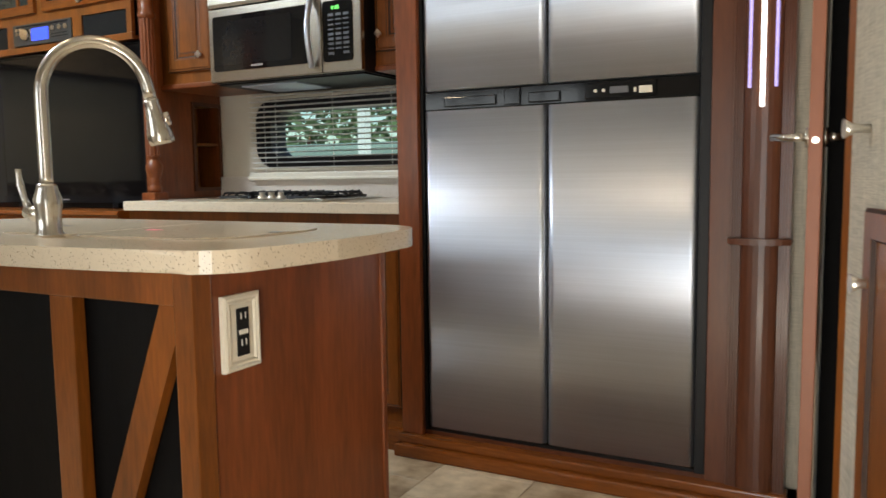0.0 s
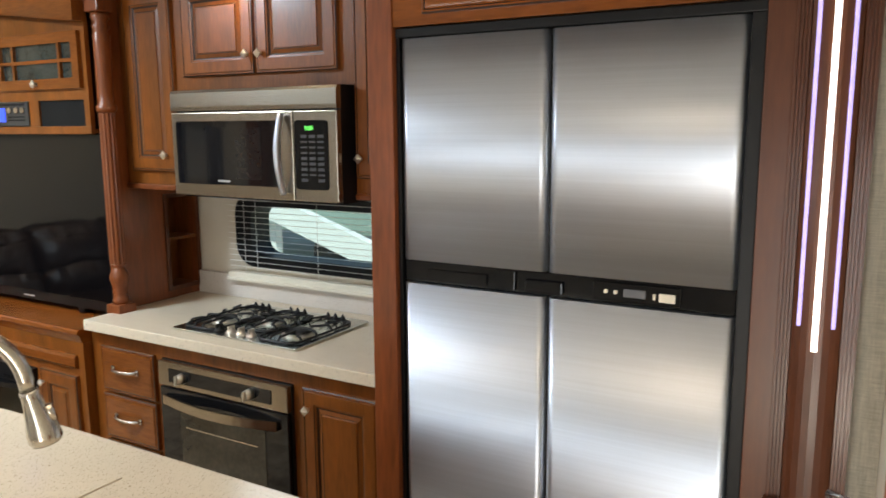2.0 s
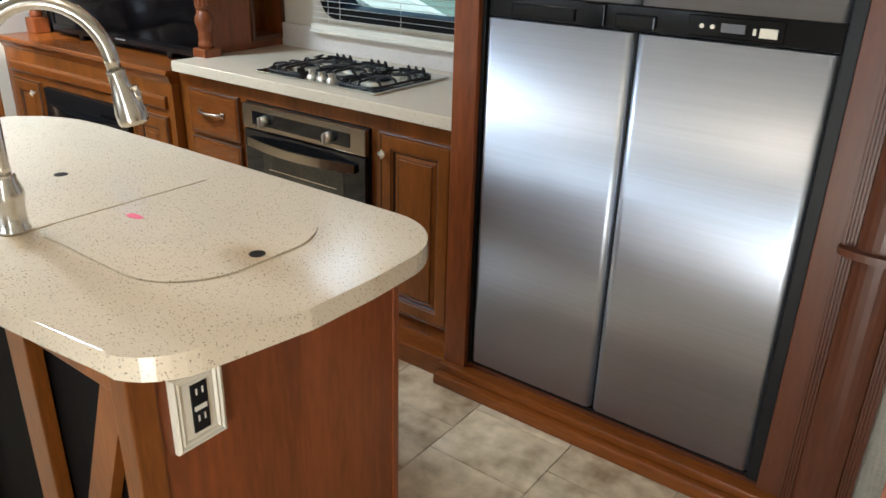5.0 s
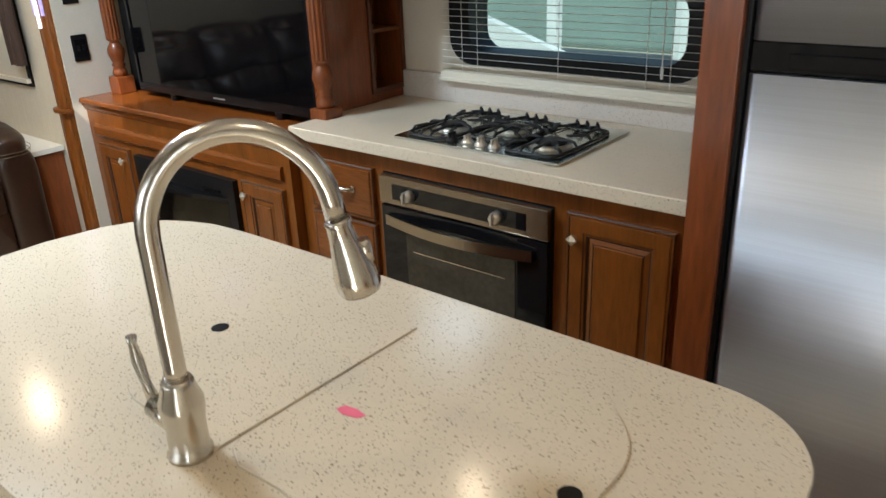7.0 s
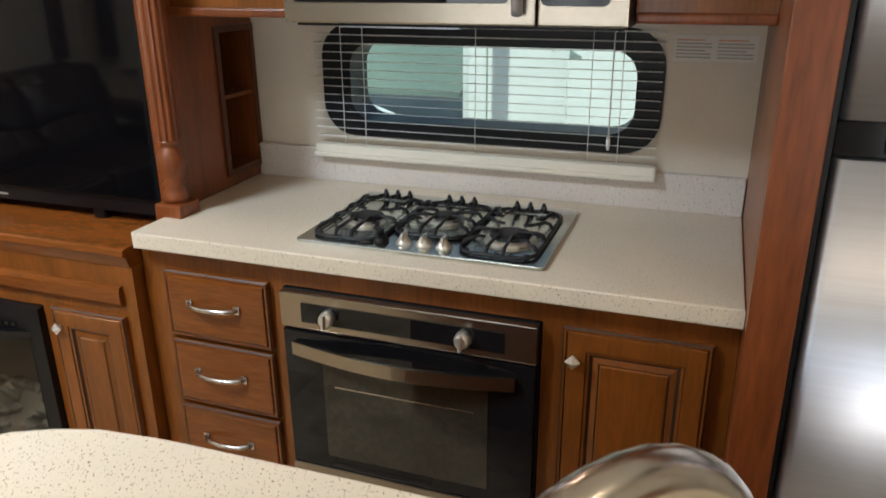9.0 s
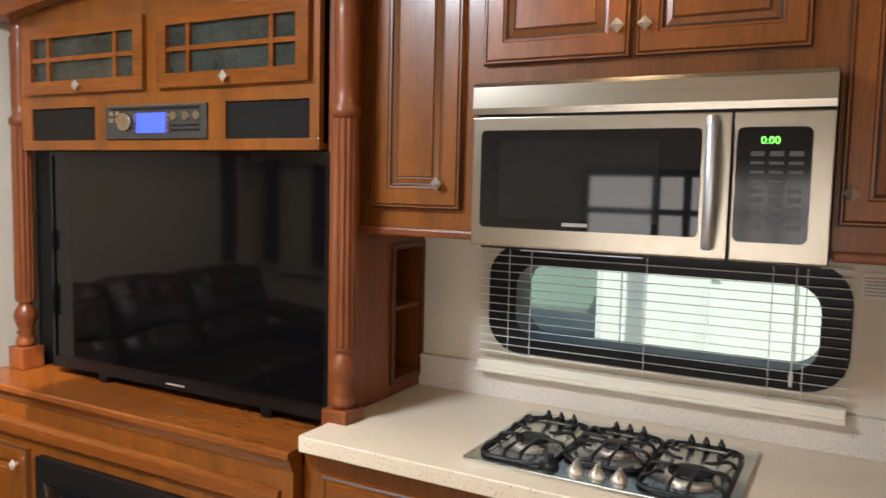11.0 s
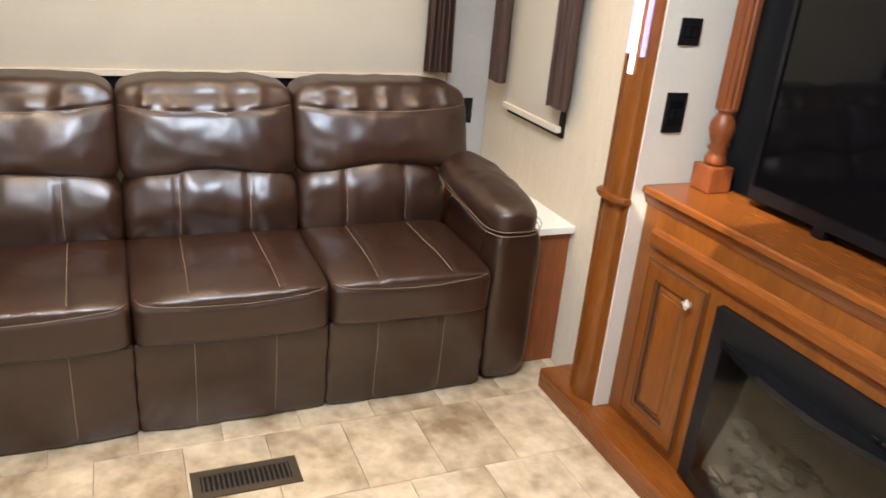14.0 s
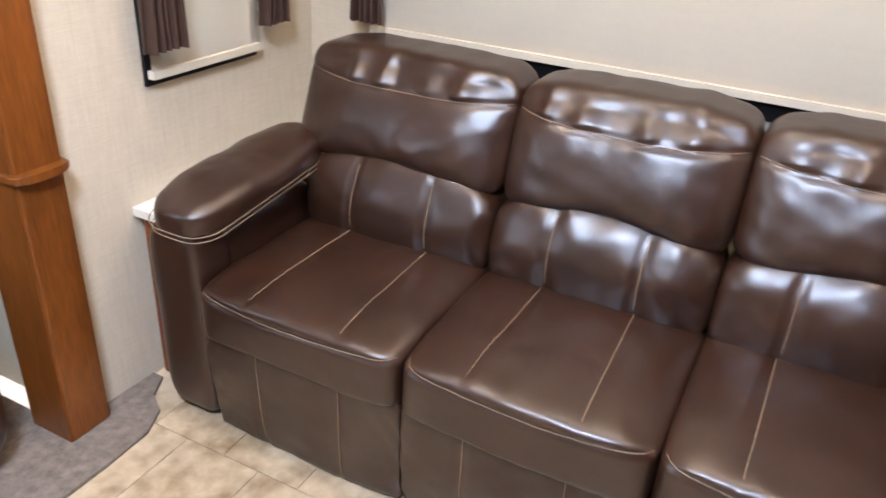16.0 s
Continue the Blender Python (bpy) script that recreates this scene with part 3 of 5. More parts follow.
Shape(mat("oven_window", (0.035, 0.03, 0.022), 0.06, vary=0.35, scale=5)).box(-2.33, 2.372, 0.34, -1.905, 2.3745, 0.615).part(o, "window")
Shape(NICKEL).box(-2.30, 2.3705, 0.546, -1.94, 2.3725, 0.549).part(o, "rack")
s = Shape(STEEL_WARM)
n = 16
hp = [(-2.405 + 0.565 * i / n, 2.372 - 0.012 - 0.040 * math.sin(math.pi * i / n)) for i in range(n + 1)]
s.prism(hp + [(x, y + 0.012) for x, y in reversed(hp)], 0.628, 0.662)
s.part(o, "handle", "broad bowed steel handle")
s = Shape(STEEL_WARM, INK)
s.box(-2.437, 2.372, 0.235, -1.795, 2.394, 0.300, 0.003).box(-2.145, 2.3705, 0.262, -2.085, 2.3725, 0.270, slot=1)
s.part(o, "lower_trim")

w = thing("kitchen_worktop", (-2.12, 2.7, 0.86), "cream speckled solid-surface worktop with upstand", "worktop")
s = Shape(TOP_KITCHEN)
s.prism([(-2.850, 2.362), (-2.843, 2.355), (-1.386, 2.355), (-1.386, 2.98), (-2.850, 2.98)], 0.858, 0.900, bevel=0.004)
s.part(w, "slab")
Shape(TOP_GREY).box(-2.845, 2.962, 0.900, -1.388, 2.984, 1.003, 0.003).part(w, "upstand")


def cooktop():
    t = thing("cooktop", (-2.1, 2.64, 0.9), "steel gas cooktop with three burners and black grates", "cooktop")
    x0, x1, y0, y1, z = -2.412, -1.798, 2.425, 2.862, 0.902
    s = Shape(COOK_STEEL)
    s.prism(rounded(x0, y0, x1, y1, 0.012, 3), z, z + 0.008, bevel=0.002)
    s.part(t, "plate", "iridescent steel plate")
    s = Shape(COOK_STEEL)
    for a, c in ((-2.375, -2.235), (-2.20, -2.02), (-1.985, -1.835)):
        ring(s, rounded(a, 2.53 if a == -2.20 else 2.455, c, 2.80, 0.035, 4), rounded(a + 0.008, 2.538 if a == -2.20 else 2.463, c - 0.008, 2.792, 0.03, 4), z + 0.008, z + 0.0105, "z")
    s.part(t, "well")
    for cx, cy, r in ((-2.300, 2.60, 0.044), (-2.108, 2.665, 0.036), (-1.912, 2.575, 0.050)):
        s = Shape(IRON, CHROME)
        s.lathe(cx, cy, [(r + 0.014, z + 0.008), (r + 0.012, z + 0.015), (r - 0.002, z + 0.019)], 24, slot=1)
        s.lathe(cx, cy, [(r - 0.003, z + 0.019), (r, z + 0.021), (r, z + 0.025), (r * 0.8, z + 0.028), (r * 0.2, z + 0.028)], 24)
        s.part(t, "burner", "black burner cap on chrome ring")
    zt = z + 0.031
    for x0g, x1g, yg, cy in ((-2.386, -2.208, 2.452, 2.60), (-2.202, -2.014, 2.525, 2.665), (-2.008, -1.826, 2.448, 2.575)):
        s = Shape(IRON)
        yb = 2.800
        cx = (x0g + x1g) / 2
        loop = [(x, y, z + 0.014) for x, y in rounded(x0g, yg, x1g, yb, 0.045, 5)]
        s.tube(loop + [loop[0], loop[1]], 0.0046, 8)
        # arms that rise from the frame and reach towards the burner
        for k in range(4):
            y = yg + 0.045 + k * (yb - yg - 0.10) / 3
            reach = 0.030 if k in (1, 2) else 0.052
            for sx in (-1, 1):
                xo, xi = cx + sx * (x1g - x0g) / 2, cx + sx * reach * 0.8
                yi = y + (cy - y) * 0.35
                s.tube([(xo, y, z + 0.014), (xo - sx * 0.010, y, zt - 0.003), (xo - sx * 0.022, y, zt), (xi + sx * 0.018, yi, zt), (xi, yi, zt - 0.001)], [0.0045, 0.0048, 0.0048, 0.0044, 0.0035], 6)
        for dx in (-0.020, 0.020):
            s.tube([(cx + dx, yg, z + 0.014), (cx + dx, yg + 0.012, zt - 0.002), (cx + dx * 0.9, cy - 0.028, zt)], [0.0045, 0.0048, 0.0035], 6)
        # three upright lugs along the back
        for k in range(3):
            x = cx + (k - 1) * 0.036
            s.tube([(x, yb, z + 0.012), (x, yb, z + 0.026), (x, yb - 0.002, z + 0.038)], [0.011, 0.008, 0.003], 8)
            s.tube([(x, yb, z + 0.022), (x, yb - 0.055, zt)], [0.006, 0.0045], 6)
        for px, py in ((x0g + 0.02, yg + 0.02), (x1g - 0.02, yg + 0.02), (x0g + 0.02, yb - 0.006), (x1g - 0.02, yb - 0.006)):
            s.tube([(px, py, z + 0.0085), (px, py, z + 0.016)], 0.006, 6)
        s.part(t, "grate", "black cast-iron pan grate")
    for k, x in enumerate((-2.205, -2.145, -2.095, -2.045)):
        s = Shape(BLACK if k == 0 else CHROME)
        s.lathe(x, 2.472, [(0.020, z + 0.008), (0.020, z + 0.012), (0.016, z + 0.018), (0.008, z + 0.028), (0.004, z + 0.034)], 16)
        s.box(x - 0.0035, 2.456, z + 0.014, x + 0.0035, 2.488, z + 0.036, 0.002)
        s.part(t, "knob", "black control knob" if k == 0 else "")


cooktop()

# ---- kitchen window with its blind ----
kw = thing("window_1", (-2.11, 3.0, 1.05), "wide rounded black-framed window with tinted glass", "window", kind="structure")
s = Shape(BLACK)
ring(s, rounded(-2.605, 1.045, -1.615, 1.375, 0.10), rounded(-2.515, 1.095, -1.685, 1.318, 0.07), 2.975, 3.095, "y")
s.part(kw, "frame")
gp = Shape(PALE_GLASS).prism(rounded(-2.52, 1.09, -1.68, 1.322, 0.07), 3.06, 3.064, "y").part(kw, "pane")
gp.visible_shadow = False
bl = thing("slatted_blind", (-2.12, 2.95, 1.0), "white slatted blind lowered over the window, slats open", "blind")
s = Shape(SLAT)
for k in range(15):
    z = 1.042 + k * 0.0248
    s.prism([(2.949, z + 0.0040), (2.961, z + 0.0028), (2.973, z - 0.0006), (2.973, z + 0.0002), (2.961, z + 0.0037), (2.949, z + 0.0049)], -2.625, -1.62, "x")
s.part(bl, "slat", kind="stuff")
s = Shape(SLAT)
for x in (-2.53, -2.46, -2.12, -1.80, -1.72):
    s.tube([(x, 2.952, 1.02), (x, 2.952, 1.40)], 0.0012, 5)
s.tube([(-1.745, 2.945, 1.06), (-1.745, 2.945, 1.40)], 0.002, 6)
s.lathe(-1.745, 2.945, [(0.003, 1.10), (0.006, 1.085), (0.004, 1.06)], 8)
s.part(bl, "cord", kind="stuff")
Shape(CREAM).box(-2.625, 2.935, 0.985, -1.615, 2.974, 1.022, 0.006).box(-2.625, 2.925, 0.985, -1.615, 2.94, 0.998, 0.004).part(bl, "bottom_rail")
lb = thing("warning_label", (-1.53, 2.984, 1.33), "pale printed warning label stuck on the wall", "label")
Shape(PAPER).box(-1.60, 2.980, 1.295, -1.40, 2.9848, 1.36).part(lb, "paper")
s = Shape(INK, ORANGE_INK)
for k in range(6):
    for x0 in (-1.595, -1.495):
        s.box(x0, 2.979, 1.346 - k * 0.0085, x0 + (0.085 if k % 3 else 0.07), 2.9803, 1.349 - k * 0.0085, slot=1 if k == 0 else 0)
s.part(lb, "print")

# ---- upper cabinets and microwave ----
u = thing("kitchen_wall_cabinet", (-2.1, 2.8, 1.42), "cherry wall cabinet with raised-panel doors above the worktop", "wall cabinet")
s = Shape(WOOD)
s.box(-2.86, 2.62, 1.425, -2.455, 2.975, 2.25).box(-1.665, 2.62, 1.425, -1.386, 2.975, 2.25).box(-2.455, 2.62, 1.80, -1.665, 2.975, 2.25)
s.part(u, "carcass")
s = Shape(WOOD_RED)
s.box(-2.86, 2.606, 1.410, -2.457, 2.98, 1.432, 0.006)
s.part(u, "light_rail")
Shape(WOOD_RED).box(-1.663, 2.606, 1.410, -1.386, 2.98, 1.432, 0.006).part(u, "light_rail")
cabinet_door(u, -2.80, 1.485, -2.525, 2.19, 2.62)
knob(u, -2.585, 2.60, 1.552)
cabinet_door(u, -1.655, 1.485, -1.395, 2.19, 2.62)
knob(u, -1.632, 2.60, 1.552)
cabinet_door(u, -2.468, 1.85, -2.098, 2.185, 2.62)
cabinet_door(u, -2.088, 1.85, -1.722, 2.185, 2.62)
knob(u, -2.125, 2.60, 1.92)
knob(u, -2.062, 2.60, 1.92)

mw = thing("microwave_oven", (-2.06, 2.7, 1.405), "stainless steel over-range microwave with black glass door, closed", "microwave")
Shape(BLACK).box(-2.448, 2.545, 1.405, -1.668, 2.96, 1.797).part(mw, "body")
s = Shape(STEEL_WARM)
s.prism([(2.546, 1.720), (2.520, 1.720), (2.518, 1.735), (2.520, 1.785), (2.526, 1.795), (2.546, 1.797)], -2.45, -1.667, "x")
s.part(mw, "vent_hood", "bright steel upper vent panel")
Shape(STEEL_WARM).box(-2.45, 2.520, 1.407, -1.857, 2.546, 1.714, 0.004).box(-1.853, 2.520, 1.407, -1.667, 2.546, 1.714, 0.004).part(mw, "door")
Shape(BLACK_GLASS).prism(rounded(-2.425, 1.452, -1.915, 1.682, 0.012, 3), 2.5165, 2.5215, "y").part(mw, "window", "black mirror-like glass")
Shape(mat("microwave_mesh", (0.012, 0.012, 0.013), 0.04, vary=0.15, spec=0.35)).prism(rounded(-2.375, 1.475, -2.0, 1.66, 0.008, 3), 2.515, 2.517, "y").part(mw, "mesh")
s = Shape(BLACK_GLOSS, mat("keypad_key", (0.05, 0.05, 0.055), 0.4), GREEN_LCD, INK)
s.prism(rounded(-1.846, 1.448, -1.705, 1.682, 0.014, 3), 2.516, 2.5215, "y")
for r in range(9):
    for c in range(3):
        x, z = -1.818 + c * 0.036, 1.628 - r * 0.0185
        if r == 8 and c == 1:
            continue
        s.box(x, 2.5145, z - (0.005 if r in (0, 8) or 3 < r < 7 else 0.003), x + 0.026, 2.5165, z + (0.005 if r in (0, 8) or 3 < r < 7 else 0.003), slot=1)
s.part(mw, "keypad", "black keypad with grey keys")
Shape(INK).box(-2.215, 2.5140, 1.462, -2.155, 2.5152, 1.470).part(mw, "maker_mark")
s = Shape(STEEL)
s.tube([(-1.893 + 0.006 * math.sin(math.pi * i / 14), 2.505 - 0.035 * math.sin(math.pi * i / 14), 1.432 + 0.27 * i / 14) for i in range(15)], 0.012, 10)
s.part(mw, "handle", "bowed steel handle")
digits = bpy.data.curves.new("clock_digits", "FONT")
digits.body, digits.size, digits.align_x = "0:00", 0.021, "CENTER"
dg = new("clock_digits", digits)
dg.matrix_world = pose(-1.775, 2.5150, 1.648, 90, 0, 0)
me = bpy.data.meshes.new_from_object(dg)
bpy.data.objects.remove(dg)
me.transform(pose(-1.782 + 2.06, 2.5150 - 2.7, 1.648 - 1.405, 90, 0, 0))
me.materials.clear()
me.materials.append(GREEN_LCD)
cd = new("clock_digits", me)
cd.parent = mw
Shape(BLACK, STEEL).box(-2.44, 2.56, 1.398, -1.68, 2.94, 1.405).box(-2.35, 2.60, 1.392, -2.05, 2.85, 1.398, slot=1).part(mw, "filter")

# wall between kitchen and media cabinet, with its shelf niche
p = thing("divider_panel", (-2.88, 2.7, 0.9), "red cherry divider panel with open spice niche", "panel")
s = Shape(WOOD_RED)
PX = -2.846
s.box(-2.89, 2.53, 0.902, PX, 2.80, 2.25).box(-2.89, 2.965, 0.902, PX, 2.984, 2.25).box(-2.89, 2.80, 0.902, PX, 2.965, 0.95).box(-2.89, 2.80, 1.355, PX, 2.965, 2.25)
s.part(p, "panel")
s = Shape(WOOD)
s.box(-2.99, 2.80, 0.95, -2.98, 2.965, 1.355).box(-2.98, 2.79, 0.94, -2.89, 2.80, 1.365).box(-2.98, 2.965, 0.94, -2.89, 2.975, 1.365).box(-2.98, 2.80, 0.94, -2.89, 2.965, 0.95).box(-2.98, 2.80, 1.355, -2.89, 2.965, 1.365).box(-2.98, 2.80, 1.16, -2.85, 2.965, 1.172)
s.part(p, "niche")
ring(Shape(WOOD_DARK), [(2.785, 0.935), (2.978, 0.935), (2.978, 1.37), (2.785, 1.37)], [(2.803, 0.953), (2.962, 0.953), (2.962, 1.352), (2.803, 1.352)], PX, PX + 0.008, "x").part(p, "niche_frame")

# ---- media cabinet ----
m = thing("media_cabinet", (-3.58, 2.65, 0.075), "honey cherry media cabinet with turned columns and glazed doors", "cabinet")
s = Shape(WOOD)
s.box(-4.30, 2.36, 0.07, -3.915, 2.38, 0.80).box(-3.195, 2.36, 0.07, -2.865, 2.38, 0.80).box(-3.915, 2.36, 0.645, -3.195, 2.38, 0.80).box(-3.915, 2.36, 0.07, -3.195, 2.38, 0.095)
s.box(-4.30, 2.38, 0.07, -4.28, 2.98, 0.80).box(-2.885, 2.38, 0.07, -2.865, 2.98, 0.80)
s.part(m, "carcass")
s = Shape(WOOD_H)
s.prism([(2.335, 0.838), (2.338, 0.852), (2.345, 0.856), (2.98, 0.856), (2.98, 0.80), (2.357, 0.80), (2.350, 0.815), (2.345, 0.832)], -4.305, -2.865, "x")
s.part(m, "top", "honey cherry moulded top")
s = Shape(WOOD_H)
s.prism([(2.36, 0.685), (2.349, 0.687), (2.343, 0.697), (2.343, 0.730), (2.349, 0.742), (2.36, 0.744)], -4.235, -2.905, "x")
s.part(m, "rail")
for x0, x1, kx in ((-4.225, -3.965, -4.01), (-3.155, -2.905, -3.125)):
    cabinet_door(m, x0, 0.115, x1, 0.655, 2.36)
    knob(m, kx, 2.34, 0.60)
# upper part
s = Shape(WOOD, BLACK)
s.box(-4.19, 2.50, 1.635, -2.90, 2.52, 1.668, 0.003).box(-4.19, 2.50, 1.775, -2.90, 2.52, 1.822).box(-4.19, 2.50, 2.045, -2.90, 2.52, 2.25)
s.box(-4.19, 2.50, 1.668, -4.135, 2.52, 1.775).box(-3.805, 2.50, 1.668, -3.748, 2.52, 1.775).box(-3.305, 2.50, 1.668, -3.238, 2.52, 1.775).box(-2.932, 2.50, 1.668, -2.90, 2.52, 1.775)
s.box(-4.19, 2.50, 1.822, -4.145, 2.52, 2.045).box(-3.565, 2.50, 1.822, -3.50, 2.52, 2.045).box(-2.93, 2.50, 1.822, -2.90, 2.52, 2.045)
s.box(-4.27, 2.60, 0.856, -2.90, 2.62, 2.25, slot=1).box(-4.27, 2.52, 1.64, -2.90, 2.60, 1.655)
s.part(m, "upper_carcass")
n = 18
arch = [(-4.30 + 1.42 * i / n, 2.075 + 0.065 * math.sin(math.pi * i / n) ** 1.3) for i in range(n + 1)]
Shape(WOOD_H).prism(arch + [(-2.88, 2.25), (-4.30, 2.25)], 2.44, 2.50, "y").part(m, "arched_pelmet")
Shape(WOOD_H).box(-4.305, 2.425, 2.19, -2.865, 2.50, 2.248, 0.008).part(m, "cornice")
for x0, x1 in ((-4.15, -3.562), (-3.503, -2.926)):
    s = Shape(WOOD_H, GLAZE)
    place = facing_front(2.50)
    z0, z1 = 1.82, 2.045
    ring(s, [(x0, z0), (x1, z0), (x1, z1), (x0, z1)], [(x0 + 0.042, z0 + 0.042), (x1 - 0.042, z0 + 0.042), (x1 - 0.042, z1 - 0.042), (x0 + 0.042, z1 - 0.042)], 2.482, 2.50, "y")
    s.box(x0 + 0.042, 2.486, (z0 + z1) / 2 - 0.007, x1 - 0.042, 2.496, (z0 + z1) / 2 + 0.007)
    for x in (x0 + 0.13, x1 - 0.13):
        s.box(x - 0.007, 2.485, z0 + 0.042, x + 0.007, 2.497, z1 - 0.042)
    s.part(m, "glazed_door", "cherry door with muntins")
    Shape(CABINET_GLASS).box(x0 + 0.04, 2.497, z0 + 0.04, x1 - 0.04, 2.501, z1 - 0.04).part(m, "pane", "dark textured glass pane")
    knob(m, (x0 + x1) / 2, 2.482, z0 + 0.022)
for x0, x1 in ((-4.135, -3.805), (-3.238, -2.932)):
    Shape(SPEAKER).box(x0, 2.508, 1.668, x1, 2.516, 1.775).part(m, "speaker_grille", "black speaker cloth")


def turned_column(x, y):
    low = [(0.030, 0.935), (0.034, 0.950), (0.030, 0.962), (0.024, 0.975), (0.031, 0.985), (0.024, 0.996), (0.030, 1.010), (0.039, 1.04), (0.037, 1.06), (0.025, 1.082), (0.020, 1.092), (0.033, 1.100), (0.031, 1.105)]
    s = Shape(WOOD_RED)
    s.box(x - 0.042, y - 0.042, 0.856, x + 0.042, y + 0.042, 0.935, 0.006)
    s.lathe(x, y, low, 18)
    seg = 48
    rings = []
    for z in (1.105, 1.72):
        rings.append([s.bm.verts.new((x + (0.033 - 0.004 * (k % 4 in (1, 2))) * math.cos(2 * math.pi * k / seg), y + (0.033 - 0.004 * (k % 4 in (1, 2))) * math.sin(2 * math.pi * k / seg), z)) for k in range(seg)])
    for k in range(seg):
        s.bm.faces.new((rings[0][k], rings[0][(k + 1) % seg], rings[1][(k + 1) % seg], rings[1][k]))
    s.lathe(x, y, [(0.031, 1.72), (0.040, 1.73), (0.040, 1.745), (0.028, 1.76), (0.030, 1.80), (0.033, 1.98), (0.034, 2.02), (0.026, 2.04), (0.036, 2.055), (0.024, 2.07), (0.038, 2.09), (0.030, 2.11)], 18)
    s.box(x - 0.042, y - 0.042, 2.11, x + 0.042, y + 0.03, 2.25, 0.005)
    s.part(m, "turned_column", "red cherry turned and fluted column")


turned_column(-2.832, 2.528)
turned_column(-4.236, 2.526)

st = thing("car_stereo", (-3.527, 2.51, 1.668), "silver flush-mounted stereo with lit blue display", "stereo")
s = Shape(mat("stereo_grey", (0.035, 0.033, 0.03), 0.4, vary=0.1), BLUE_LCD, NICKEL, BLACK)
s.box(-3.748, 2.492, 1.669, -3.305, 2.53, 1.774, 0.004)
s.box(-3.600, 2.489, 1.688, -3.472, 2.493, 1.748, slot=1)
s.box(-3.72, 2.490, 1.757, -3.33, 2.4925, 1.766, slot=3)
s.tube([(-3.648, 2.492, 1.722), (-3.648, 2.478, 1.722)], [0.030, 0.027], 18, slot=2)
for x in (-3.435, -3.385, -3.340):
    s.tube([(x, 2.492, 1.737), (x, 2.484, 1.737)], 0.013, 12, slot=2)
for k in range(4):
    s.box(-3.725 + (k % 2) * 0.028, 2.489, 1.722 + (k // 2) * 0.020, -3.705 + (k % 2) * 0.028, 2.4925, 1.736 + (k // 2) * 0.020, slot=2)
    s.box(-3.612, 2.489, 1.690 + k * 0.015, -3.604, 2.4925, 1.700 + k * 0.015, slot=2)
    s.box(-3.466, 2.489, 1.690 + k * 0.015, -3.458, 2.4925, 1.700 + k * 0.015, slot=2)
for k in range(5):
    s.box(-3.452 + k * 0.025, 2.4895, 1.692, -3.433 + k * 0.025, 2.4925, 1.698, slot=3)
    s.box(-3.452 + k * 0.025, 2.4895, 1.706, -3.433 + k * 0.025, 2.4925, 1.712, slot=3)
s.part(st, "face")

tv = thing("television", (-3.48, 2.55, 0.856), "large flat television with glossy black screen, off", "television")
s = Shape(BLACK_GLOSS)
ring(s, [(-4.085, 0.885), (-2.885, 0.885), (-2.885, 1.632), (-4.085, 1.632)], [(-4.072, 0.918), (-2.898, 0.918), (-2.898, 1.62), (-4.072, 1.62)], 2.528, 2.56, "y")
s.box(-4.085, 2.545, 0.885, -2.885, 2.575, 1.632)
s.part(tv, "bezel")
Shape(BLACK_SCREEN).box(-4.073, 2.534, 0.917, -2.897, 2.546, 1.621).part(tv, "screen")
for x in (-3.85, -3.13):
    Shape(BLACK_GLOSS).box(x, 2.53, 0.857, x + 0.04, 2.575, 0.885, 0.003).part(tv, "foot")
Shape(INK).box(-3.52, 2.526, 0.898, -3.44, 2.529, 0.903).part(tv, "maker_mark")

fp = thing("electric_fireplace", (-3.555, 2.5, 0.09), "black electric fireplace insert with bowed glass over stones, off", "fireplace")
s = Shape(BLACK)
ring(s, [(-3.912, 0.095), (-3.198, 0.095), (-3.198, 0.642), (-3.912, 0.642)], [(-3.86, 0.145), (-3.25, 0.145), (-3.25, 0.55), (-3.86, 0.55)], 2.338, 2.372, "y")
s.box(-3.90, 2.372, 0.10, -3.21, 2.66, 0.125).box(-3.905, 2.372, 0.10, -3.87, 2.66, 0.64).box(-3.24, 2.372, 0.10, -3.205, 2.66, 0.64).box(-3.90, 2.372, 0.545, -3.21, 2.66, 0.64).box(-3.90, 2.64, 0.10, -3.21, 2.66, 0.64)
s.part(fp, "frame")


def bowed(u):
    return 2.338 - 0.055 * math.sin(math.pi * u)


s = Shape(BLACK)
for z0, z1, d in ((0.095, 0.135, 0.0), (0.545, 0.565, 0.0)):
    pts = [(-3.87 + 0.63 * i / 14, bowed(i / 14) - d) for i in range(15)]
    s.prism(pts + [(-3.24, 2.345), (-3.87, 2.345)], z0, z1)
    s.part(fp, "grille")
    s = Shape(BLACK_GLOSS)
for k in range(5):
    s.box(-3.40 + 0.026 * k, 2.329, 0.581, -3.385 + 0.026 * k, 2.333, 0.591)
s.part(fp, "control_keys")
gl = [(-3.865 + 0.62 * i / 20, bowed(i / 20)) for i in range(21)]
fg = Shape(FIRE_GLASS).prism(gl + [(a, c + 0.003) for a, c in reversed(gl)], 0.135, 0.545).part(fp, "glass")
fg.visible_shadow = False
Shape(STONE).prism([(2.37, 0.126), (2.63, 0.126), (2.63, 0.545), (2.50, 0.545), (2.44, 0.30)], -3.868, -3.242, "x").part(fp, "back")
rng = random.Random(4)
stone_data = None
